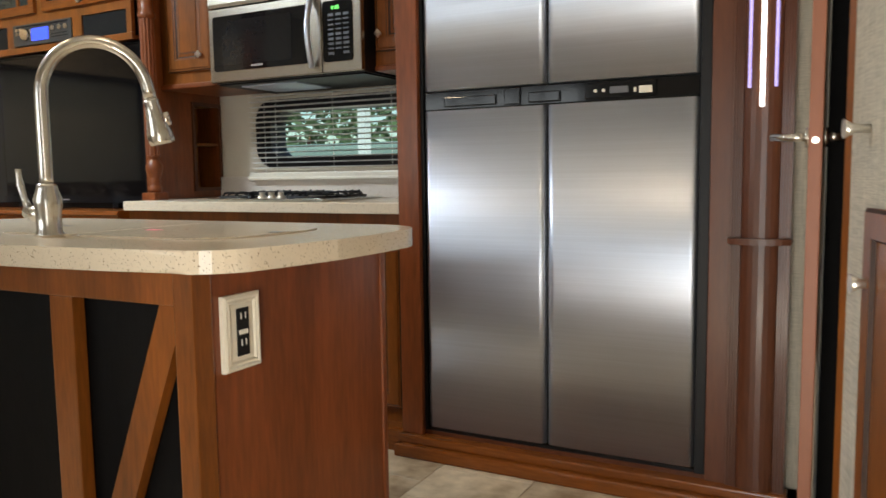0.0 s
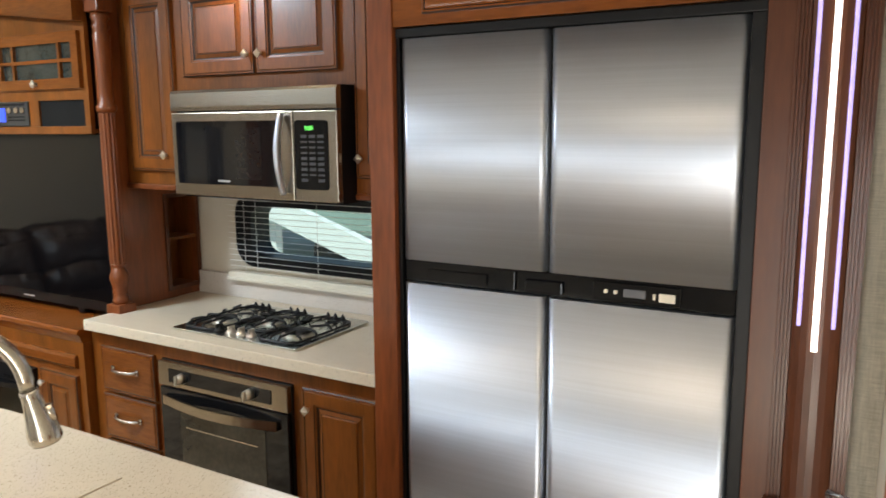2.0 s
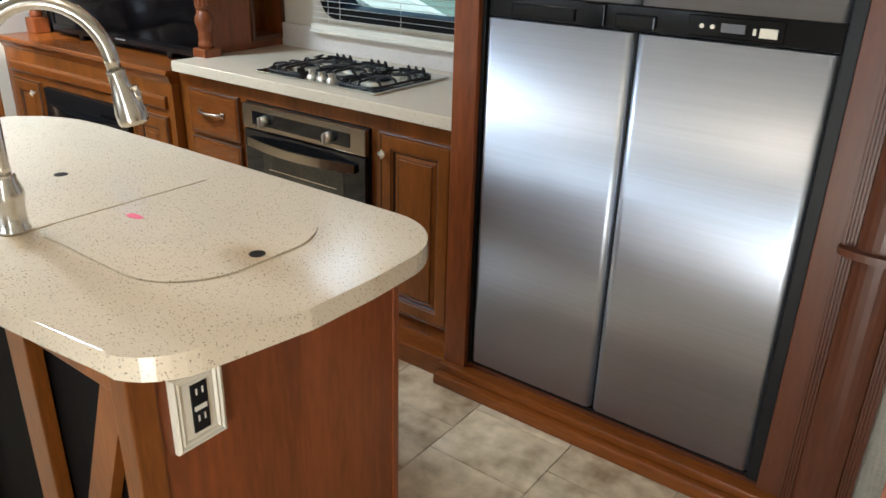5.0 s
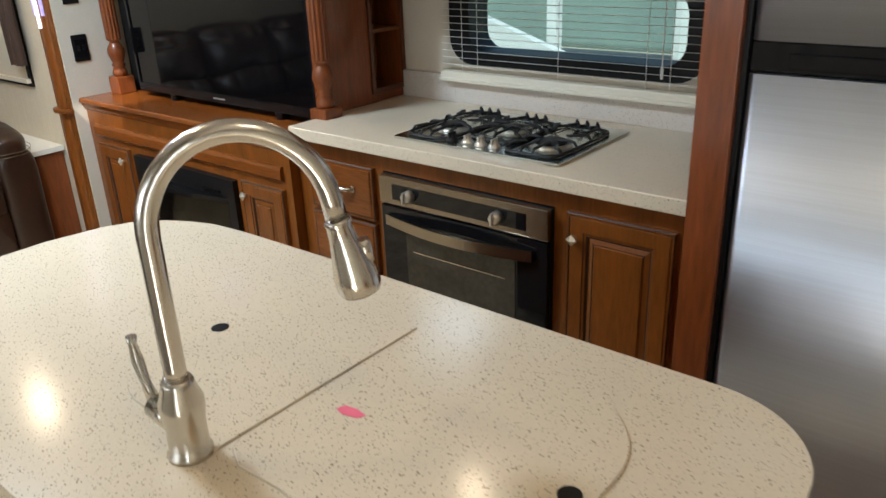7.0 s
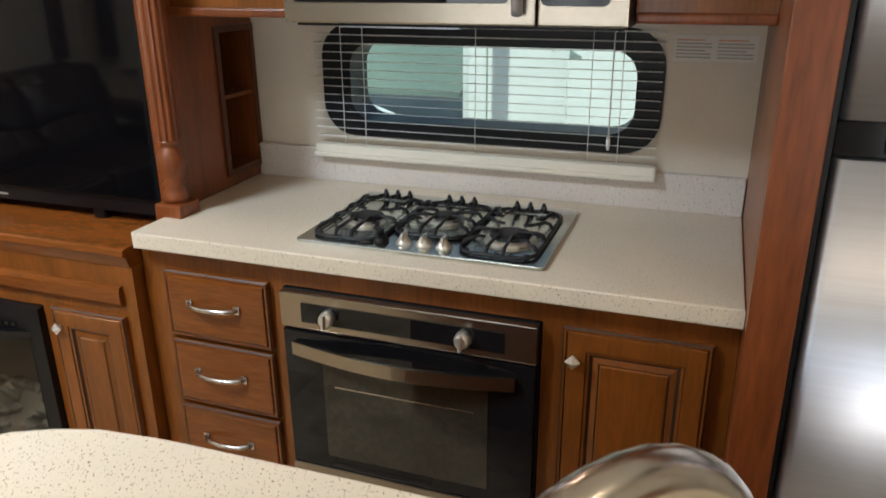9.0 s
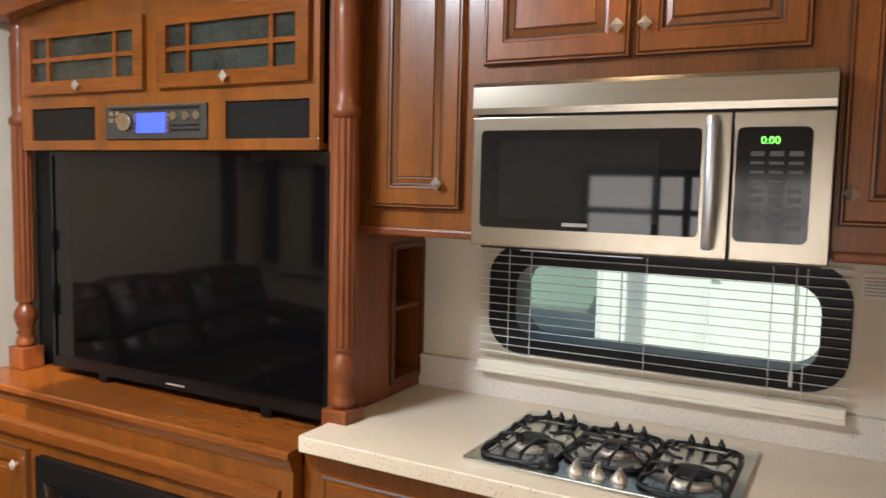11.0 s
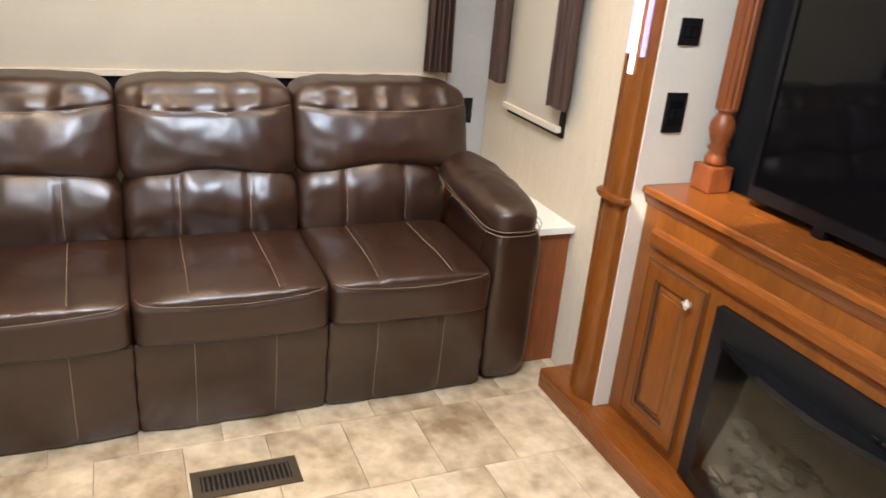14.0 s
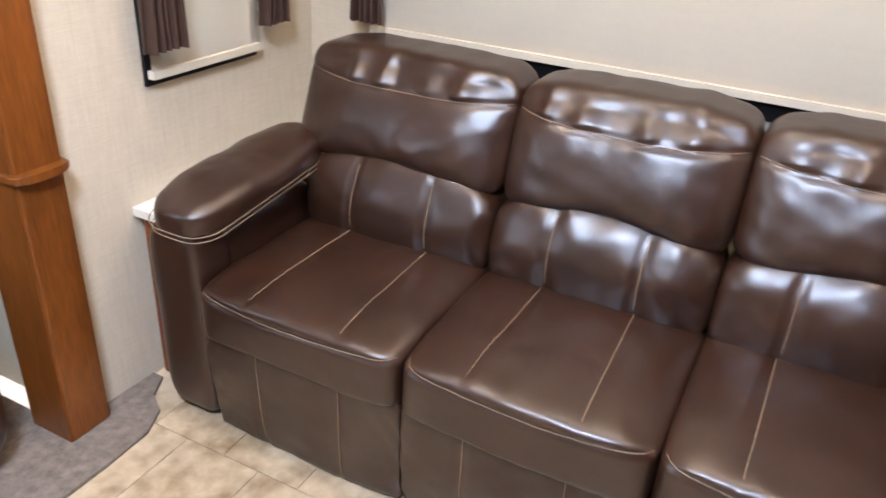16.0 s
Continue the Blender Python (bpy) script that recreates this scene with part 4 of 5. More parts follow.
for k in range(80):
    sh = Shape(STONE)
    r = bmesh.ops.create_icosphere(sh.bm, subdivisions=1, radius=1.0)
    a, q = rng.uniform(-3.82, -3.29), rng.random()
    size = rng.uniform(0.020, 0.038)
    for v in sh.bm.verts:
        v.co *= 1 + 0.22 * noise.noise(v.co * 1.4 + Vector((k * 3.1, 0, 0)))
        v.co = Vector((a + v.co.x * size * 1.25, 2.36 + 0.10 * q + v.co.y * size, 0.135 + 0.19 * q + v.co.z * size * 0.7))
    sh.part(fp, "stone")


def switch_plate(y, z, high):
    """A black wall plate on the slide's end wall."""
    sp = thing("switch_plate", (-4.305, y, z), "black plastic wall plate on the pale wall", "switch", "wall plates")
    s = Shape(BLACK, BLACK_GLOSS)
    s.box(-4.305, y - 0.036, z - high / 2, -4.298, y + 0.036, z + high / 2, 0.003)
    s.box(-4.299, y - 0.024, z - high / 2 + 0.022, -4.2955, y + 0.024, z + high / 2 - 0.022, 0.001, slot=1)
    for dy in (-0.012, 0.012):
        s.box(-4.297, y + dy - 0.008, z - 0.012, -4.2935, y + dy + 0.008, z + 0.012, 0.001)
    s.part(sp, "plate")


switch_plate(2.395, 1.305, 0.075)
switch_plate(2.395, 1.075, 0.118)

# ---- island with sink covers, tap and outlet ----
isl = thing("kitchen_island", (-1.75, 1.3, 0.0), "cherry kitchen island with braced black panels and speckled top", "island")
TOPZ = 0.872


def island_outline():
    pts = []
    x0, x1, y0, y1 = -2.545, -0.890, 0.885, 1.675
    n = 10
    r = 0.20
    for i in range(n + 1):
        a = radians(90 - 90 * i / n)
        pts.append((x1 - 0.005 - 0.17 + 0.17 * math.cos(a), y1 - 0.17 + 0.17 * math.sin(a)))
    pts += [(x1, 1.40), (x1 - 0.003, 1.25), (x1 - 0.028, 1.11)]
    for i in range(8):
        a = radians(-12 - 68 * i / 7)
        pts.append((-1.055 + 0.13 * math.cos(a), 1.085 + 0.13 * math.sin(a)))
    m0, m1 = -1.06, -2.35
    pts += [(m0 + (m1 - m0) * i / 10, 0.958 - 0.042 * math.sin(math.pi * i / 10)) for i in range(1, 10)]
    pts += [(-2.36, 0.965), (-2.45, 1.0), (-2.52, 1.09), (-2.545, 1.22), (-2.548, 1.36), (-2.535, 1.49), (-2.50, 1.56), (-2.44, 1.615), (-2.38, 1.645), (-2.31, 1.66), (-2.2, 1.67), (-1.9, 1.675)]
    return pts


Shape(TOP).prism(island_outline(), TOPZ - 0.042, TOPZ, bevel=0.009).part(isl, "top", "cream speckled solid-surface top")
bx0, bx1, by0, by1 = -2.40, -1.03, 0.995, 1.625
s = Shape(WOOD_RED)
s.box(bx1 - 0.02, by0 + 0.02, 0.0, bx1, by1, 0.83).box(bx0, by1 - 0.02, 0.0, bx1 - 0.02, by1, 0.83).box(bx0, by0 + 0.02, 0, bx0 + 0.02, by1 - 0.02, 0.83)
s.box(bx1 - 0.004, by1 - 0.012, 0.0, bx1 + 0.006, by1 + 0.006, 0.83, 0.003)
s.part(isl, "side_panel", "red cherry veneer panel")
Shape(BLACK_PANEL).box(bx0 + 0.02, by0 + 0.03, 0.0, bx1 - 0.02, by0 + 0.045, 0.83).part(isl, "back_panel", "black stained panel")
s = Shape(WOOD)
fy = by0 - 0.005
s.box(bx0, fy, 0.765, bx1 - 0.045, fy + 0.03, 0.83, 0.003).box(bx0, fy, 0.0, bx1 - 0.045, fy + 0.03, 0.09, 0.003)
s.box(bx1 - 0.045, fy - 0.004, 0.0, bx1 + 0.004, fy + 0.045, 0.83, 0.004)
for x in (-1.395, -1.80):
    s.box(x - 0.035, fy, 0.09, x + 0.035, fy + 0.03, 0.765, 0.003)
s.box(bx0 - 0.002, fy, 0.09, bx0 + 0.05, fy + 0.03, 0.765, 0.003)
for xt, xb in ((-1.085, -1.355), (-1.84, -2.34)):
    dx, dz = xb - xt, -0.67
    ln = math.hypot(dx, dz)
    nx, nz = -dz / ln * 0.030, dx / ln * 0.030
    s.prism([(xt - nx, 0.764 - nz), (xt + nx, 0.764 + nz), (xb + nx, 0.092 + nz), (xb - nx, 0.092 - nz)], fy + 0.003, fy + 0.027, "y")
s.part(isl, "brace", "cherry frame with diagonal brace")
# sink covers, let into the top


for x0, x1, hx, rr in ((-1.885, -1.553, -1.857, 0.10), (-1.547, -1.092, -1.115, 0.13)):
    s = Shape(TOP)
    o = rounded(x0, 1.125, x1, 1.545, 0.15, 10)
    if x0 < -1.6:
        o = [(u if u < -1.72 else max(u, -1.553) if abs(u + 1.553) < 0.13 else u, v) for u, v in o]
        o = [p for p in o if p[0] < -1.70] + [(-1.553, 1.125), (-1.553, 1.545)]
        o.sort(key=lambda p: math.atan2(p[1] - 1.33, p[0] + 1.73))
    else:
        o = [p for p in o if p[0] > -1.44] + [(-1.547, 1.545), (-1.547, 1.165), (-1.535, 1.142), (-1.50, 1.125)]
        o.sort(key=lambda p: math.atan2(p[1] - 1.33, p[0] + 1.34))
    s.prism(o, TOPZ - 0.003, TOPZ + 0.0035, bevel=0.0012)
    s.part(isl, "sink_cover", "speckled sink cover let into the top")
    s = Shape(JOINT)
    c = (sum(p[0] for p in o) / len(o), sum(p[1] for p in o) / len(o))
    outer = [(c[0] + (u - c[0]) * 1.007, c[1] + (v - c[1]) * 1.007) for u, v in o]
    ring(s, outer, o, TOPZ + 0.0005, TOPZ + 0.0012, "z")
    s.part(isl, "joint", "fine joint line")
# Black discs on the covers paint the shade inside the finger holes.
for hx, hy in ((-1.122, 1.332), (-1.84, 1.342)):
    s = Shape(BLACK, TOP)
    s.lathe(hx, hy, [(0.016, TOPZ + 0.0030), (0.016, TOPZ + 0.0042)], 18)
    s.part(isl, "finger_hole_shade", "black disc as shade of a finger hole")
Shape(PINK).prism([(-1.487, 1.290), (-1.47, 1.285), (-1.445, 1.291), (-1.44, 1.303), (-1.46, 1.307), (-1.483, 1.304)], TOPZ + 0.0036, TOPZ + 0.0042).top("pink_sticker", label="small pink sticker on the sink cover", category="sticker")

fa = thing("kitchen_tap", (-1.578, 1.105, TOPZ), "brushed nickel gooseneck kitchen tap with pull-down head", "tap")
bx, by = -1.578, 1.105
dirx, diry = 0.60, 0.80
s = Shape(NICKEL)
s.lathe(bx, by, [(0.031, TOPZ), (0.031, TOPZ + 0.006), (0.027, TOPZ + 0.012), (0.027, TOPZ + 0.05), (0.030, TOPZ + 0.07), (0.030, TOPZ + 0.085), (0.022, TOPZ + 0.108), (0.022, TOPZ + 0.113), (0.019, TOPZ + 0.118)], 22)
s.part(fa, "base")
path = [(bx, by, TOPZ + 0.11 + 0.0225 * i) for i in range(10)]
R = 0.112
for i in range(1, 19):
    a = math.pi * 0.945 * i / 18
    h = R - R * math.cos(a)
    path.append((bx + dirx * h, by + diry * h, TOPZ + 0.315 + R * 1.08 * math.sin(a)))
ex, ey, ez = path[-1]
path.append((ex + dirx * 0.004, ey + diry * 0.004, ez - 0.025))
s = Shape(NICKEL)
s.tube(path, 0.0145, 14)
s.part(fa, "spout")
ex, ey, ez = path[-1]
s = Shape(NICKEL, BLACK)
drop = [(0.000, 0.016), (-0.004, 0.0185), (-0.010, 0.0165), (-0.028, 0.0185), (-0.055, 0.024), (-0.080, 0.0295), (-0.096, 0.030), (-0.104, 0.027)]
s.tube([(ex + dirx * -q * 0.22, ey + diry * -q * 0.22, ez + q) for q, _ in drop], [r for _, r in drop], 20)
s.tube([(ex + dirx * 0.026 + 0.006, ey + diry * 0.026, ez - 0.03), (ex + dirx * 0.033 + 0.006, ey + diry * 0.033, ez - 0.06)], 0.009, 8, slot=0)
s.part(fa, "spray_head")
s = Shape(NICKEL)
s.tube([(bx, by, TOPZ + 0.045), (bx - 0.03, by - 0.004, TOPZ + 0.050), (bx - 0.062, by - 0.006, TOPZ + 0.055)], [0.020, 0.020, 0.017], 14)
s.tube([(bx - 0.058, by - 0.006, TOPZ + 0.058), (bx - 0.075, by - 0.005, TOPZ + 0.085), (bx - 0.088, by - 0.004, TOPZ + 0.115), (bx - 0.092, by - 0.004, TOPZ + 0.14), (bx - 0.092, by - 0.004, TOPZ + 0.152)], [0.010, 0.007, 0.009, 0.006, 0.008], 10)
s.part(fa, "lever")

ol = thing("power_outlet", (-1.03, 1.105, 0.705), "pale framed double power outlet on the island side", "outlet")
s = Shape(CREAM, BLACK, WHITE)
s.steps(lambda a, c, w: (-1.03 + w, a, c), 1.055, 0.628, 1.155, 0.775, [(0, 0, 0), (0, 0.010, 0), (0.006, 0.013, 0), (0.010, 0.010, 0), (0.014, 0.012, 0), (0.018, 0.008, 0), (0.022, 0.009, 0)])
s.box(-1.0215, 1.090, 0.655, -1.0185, 1.122, 0.748, slot=1)
s.box(-1.0190, 1.094, 0.697, -1.0172, 1.118, 0.706, slot=2)
for z in (0.675, 0.727):
    for yy in (1.099, 1.111):
        s.box(-1.0190, yy, z, -1.0176, yy + 0.003, z + 0.012, slot=2)
s.part(ol, "plate")

# ---- inner door by the entry ----
d = thing("door_1", (-0.045, 2.05, 0.0), "beige-faced inner door with reddish wooden edge, standing open", "door", kind="structure")
s = Shape(WALLPAPER, WOOD_DOOR)
s.box(-0.064, 1.735, 0.02, -0.042, 2.39, 2.05)
s.part(d, "leaf")
Shape(WOOD_DOOR).box(-0.066, 1.722, 0.02, -0.040, 1.736, 2.05, 0.002).part(d, "edge", "reddish wooden edge strip")
s = Shape(NICKEL)
s.tube([(-0.053, 1.7215, 1.057), (-0.053, 1.7195, 1.057)], 0.007, 16)
s.tube([(-0.066, 1.785, 1.065), (-0.074, 1.785, 1.065)], 0.021, 18)
s.tube([(-0.070, 1.785, 1.065), (-0.105, 1.795, 1.066), (-0.142, 1.815, 1.068)], [0.009, 0.009, 0.008], 10)
s.tube([(-0.040, 1.785, 1.065), (-0.032, 1.785, 1.065)], 0.021, 18)
s.tube([(-0.036, 1.785, 1.065), (-0.006, 1.785, 1.065)], [0.009, 0.011], 10)
s.part(d, "lever_handle", "bright metal lever handles")

# low cupboard door on the oblique wall
cb = thing("low_cupboard", (0.2, 1.0, 0.0), "low cherry cupboard door with nickel knob and switch above", "cupboard")
s = Shape(WOOD, GLAZE)
ax, ay, ux, uy = 0.052, 1.525, 0.2315 / 1.0264, -1 / 1.0264
s.steps(lambda a, c, w: (ax + ux * a - 0.974 * w, ay + uy * a - 0.2255 * w, c), 0.0, 0.1, 0.55, 0.93, [(0, -0.01, 0), (0, 0.014, 0), (0.006, 0.02, 1), (0.05, 0.02, 0), (0.055, 0.012, 1), (0.08, 0.016, 0)])
s.part(cb, "door")
# The upper round fitting stands for the square metal switch on the wallpaper.
for q, z in ((0.028, 0.80), (-0.05, 1.07)):
    s = Shape(CHROME)
    px, py = ax + ux * q, ay + uy * q
    s.tube([(px, py, z), (px - 0.974 * 0.028, py - 0.2255 * 0.028, z), (px - 0.974 * 0.045, py - 0.2255 * 0.045, z)], [0.008, 0.008, 0.018], 12)
    s.part(cb, "knob", "polished nickel fitting, knob below and switch above")

# ---- living end: windows, shades, curtains ----


def curtain(base, along, length, z0, z1, label="brown satin curtain panel hanging beside the window"):
    """A narrow gathered cloth. along: unit direction in plan."""
    ax_, ay_ = along
    nx_, ny_ = -ay_, ax_
    s = Shape(CURTAIN)

    def side(shift):
        def f(a, c):
            fold = 0.016 * math.sin(a * 5 * math.pi * 2 + 1.3 * c) + 0.006 * math.sin(a * 23 + c * 4)
            pinch = 1 - 0.12 * math.sin(c * math.pi)
            q = (a - 0.5) * length * pinch
            return (base[0] + ax_ * q + nx_ * (fold + shift), base[1] + ay_ * q + ny_ * (fold + shift), z0 + (z1 - z0) * c)
        return f
    s.grid(side(0.0), 40, 10)
    s.grid(side(0.004), 40, 10)
    return s.top("curtain", label=label, category="curtain", group="window curtains")


def shade(name, place, u0, u1, z0, z1, label):
    """A lowered day shade with its bottom rail; place maps (u, depth, z)."""
    t = thing(name, place((u0 + u1) / 2, 0, z0), label, "window shade")
    s = Shape(SHADE)
    n = 26
    for k in range(1):
        s.grid(lambda a, c: place(u0 + (u1 - u0) * a, 0.022 + 0.00025 * math.sin(c * n * math.pi * 2), z0 + 0.02 + (z1 - z0 - 0.02) * c), 1, n * 4)
    s.part(t, "cloth")
    pts = [(0.012, z0), (0.034, z0), (0.036, z0 + 0.022), (0.012, z0 + 0.022)]
    s = Shape(CREAM)
    va = [[s.bm.verts.new(place(u, w, z)) for w, z in pts] for u in (u0 - 0.005, u1 + 0.005)]
    for i in range(4):
        s.bm.faces.new((va[0][i], va[0][(i + 1) % 4], va[1][(i + 1) % 4], va[1][i]))
    s.bm.faces.new(va[0]), s.bm.faces.new(va[1])
    s.part(t, "bottom_rail", "cream bottom rail")
    return t


def window_frame(name, place, u0, u1, z0, z1, label):
    t = thing(name, place((u0 + u1) / 2, 0, z0), label, "window", kind="structure")
    s = Shape(BLACK)
    for a, b_, c, e in ((u0, u1, z0, z0 + 0.06), (u0, u1, z1 - 0.06, z1), (u0, u0 + 0.05, z0 + 0.06, z1 - 0.06), (u1 - 0.05, u1, z0 + 0.06, z1 - 0.06)):
        p, q = place(a, 0.010, c), place(b_, -0.06, e)
        s.box(*p, *q)
    s.part(t, "frame")
    s = Shape(PALE_GLASS)
    s.box(*place(u0 + 0.05, -0.045, z0 + 0.06), *place(u1 - 0.05, -0.05, z1 - 0.06))
    s.part(t, "pane").visible_shadow = False
    return t


def rear(u, w, z):
    return (-5.55 + w, u, z)


def kitchen_side(u, w, z):
    return (u, 2.40 - w, z)


def door_side(u, w, z):
    return (u, -0.02 + w, z)


window_frame("window_2", rear, 0.22, 2.12, 0.88, 1.85, "large black-framed rear window")
shade("roller_blind", rear, 0.235, 2.125, 0.935, 1.90, "beige roller blind lowered over the rear window")
window_frame("window_3", kitchen_side, -5.32, -4.88, 0.845, 1.80, "narrow black-framed side window")
shade("roller_blind", kitchen_side, -5.315, -4.89, 0.865, 1.80, "beige roller blind lowered over the side window")
window_frame("window_4", door_side, -5.25, -4.81, 0.875, 1.80, "narrow black-framed side window")
shade("roller_blind", door_side, -5.24, -4.82, 0.895, 1.80, "beige roller blind lowered over the side window")
curtain((-5.47, 2.125), (0, 1), 0.12, 0.975, 1.85)
curtain((-5.47, 0.245), (0, 1), 0.12, 0.975, 1.85)
curtain((-5.345, 2.335), (1, 0), 0.11, 0.965, 1.70)
curtain((-4.855, 2.335), (1, 0), 0.13, 0.965, 1.70)
curtain((-5.27, 0.045), (1, 0), 0.11, 0.975, 1.70)
curtain((-4.835, 0.045), (1, 0), 0.13, 0.975, 1.70)
for y0, y1 in ((2.27, 2.398), (-0.018, 0.11)):
    v = Shape(VALANCE)
    arch = [(-5.42 + 0.66 * i / 14, 1.655 + 0.055 * math.sin(math.pi * i / 14) ** 0.6) for i in range(15)]
    v.prism(arch + [(-4.76, 1.95), (-5.42, 1.95)], y0, y1, "y", bevel=0.008)
    v.top("valance", label="padded patterned valance above the side window", category="valance", group="valances")
Shape(VALANCE).box(-5.548, 0.12, 1.84, -5.40, 2.22, 2.12, 0.012).top("valance", label="long padded valance above the rear window", category="valance", group="valances")
Shape(GREY_WALL).box(-5.549, 2.2, 0.55, -5.543, 2.398, 2.44).top("trim_corner_board", kind="structure", category="trim")
for y, z in ((2.295, 1.36), (2.295, 0.80)):
    sp = thing("switch_plate", (-5.543, y, z), "black wall plate on the grey corner board", "switch", "wall plates")
    Shape(BLACK, BLACK_GLOSS).box(-5.543, y - 0.036, z - 0.055, -5.536, y + 0.036, z + 0.055, 0.003).box(-5.537, y - 0.02, z - 0.03, -5.534, y + 0.02, z + 0.03, slot=1).part(sp, "plate")

# side ledges
for y0, y1, e0 in ((2.205, 2.399, 2.215), (-0.019, 0.17, 0.16)):
    t = thing("side_ledge", (-5.1, (y0 + y1) / 2, 0.0), "low side cabinet with white laminate top beside the sofa", "side cabinet", "side ledges")
    Shape(WHITE).box(-5.543, y0, 0.535, -4.712, y1, 0.562, 0.003).part(t, "top", "white laminate top")
    Shape(WOOD_RED).box(-5.54, y0 + 0.012, 0.0, -4.735, y1 - 0.001, 0.535).part(t, "body", "red cherry body")

# ---- sofa ----


def cushion(s, x0, x1, y0, y1, z0, z1, p=3.2, puff=0.0, nu=22, nv=30, warp=None, slot=0):
    """A closed pillow shape: a super-ellipsoid filling the box, bent by warp."""
    c = Vector(((x0 + x1) / 2, (y0 + y1) / 2, (z0 + z1) / 2))
    h = Vector(((x1 - x0) / 2, (y1 - y0) / 2, (z1 - z0) / 2))

    def even(u):
        """A point of the unit square's edge, u from 0 to 8, evenly spread."""
        side, r = int(u // 2) % 4, u % 2 - 1
        return ((1, r), (-r, 1), (-1, -r), (r, -1))[side]

    def pull(a, b_):
        g = (abs(a) ** p + abs(b_) ** p) ** (1 / p)
        return a / g, b_ / g
    rings = []
    for i in range(1, nu):
        f = 4 * i / nu
        ct, st = pull(*((f, -1) if f < 1 else (1, f - 2) if f < 3 else (4 - f, 1)))
        ring_ = []
        for j in range(nv):
            cp, sp = pull(*even(8 * j / nv))
            q = Vector((ct * cp, ct * sp, st))
            co = Vector((c.x + h.x * q.x, c.y + h.y * q.y, c.z + h.z * q.z))
            if warp:
                co = warp(co, q)
            ring_.append(s.bm.verts.new(co))
        rings.append(ring_)
    for a, b_ in zip(rings, rings[1:]):
        for j in range(nv):
            q = s.bm.faces.new((a[j], a[(j + 1) % nv], b_[(j + 1) % nv], b_[j]))
            q.smooth, q.material_index = True, slot
    for r_ in (rings[0], rings[-1]):
        q = s.bm.faces.new(r_)
        q.smooth, q.material_index = True, slot
    return s


so = thing("sofa", (-5.05, 1.25, 0.0), "brown leather three-seat sofa with tan stitching and padded arms", "sofa")
SEATS = [(0.300, 0.888), (0.888, 1.468), (1.468, 2.030)]
Shape(BLACK).box(-5.40, 0.25, 0.02, -4.70, 2.10, 0.18).part(so, "base")


def wrinkle(co, k, amp):
    return amp * noise.noise(Vector((co.x * 6 + k * 7, co.y * 6, co.z * 6))) + amp * 0.24 * noise.noise(Vector((co.x * 22, co.y * 22 + k, co.z * 22)))


def bell(v, w):
    return math.exp(-(v / w) ** 2)


def lay(tree, points, way):
    """Points pushed along a direction until they lie on the leather."""
    out = []
    for p in points:
        hit = tree.ray_cast(Vector(p) - Vector(way) * 0.2, Vector(way), 0.5)[0]
        if hit is not None:
            out.append(hit - Vector(way) * 0.0008)
    return out


def clamp(v):
    return max(0.0, min(1.0, v))


def gathers(y, z, k, lines=46.0):
    """Uneven pleats that run upright, sharper on one flank."""
    w = y * lines + 2.2 * noise.noise(Vector((y * 8, z * 5, k * 3.7))) + k
    return (0.5 + 0.5 * math.sin(w)) ** 2 * (0.55 + 0.9 * abs(noise.noise(Vector((y * 6 + k, z * 3, 1.3)))))


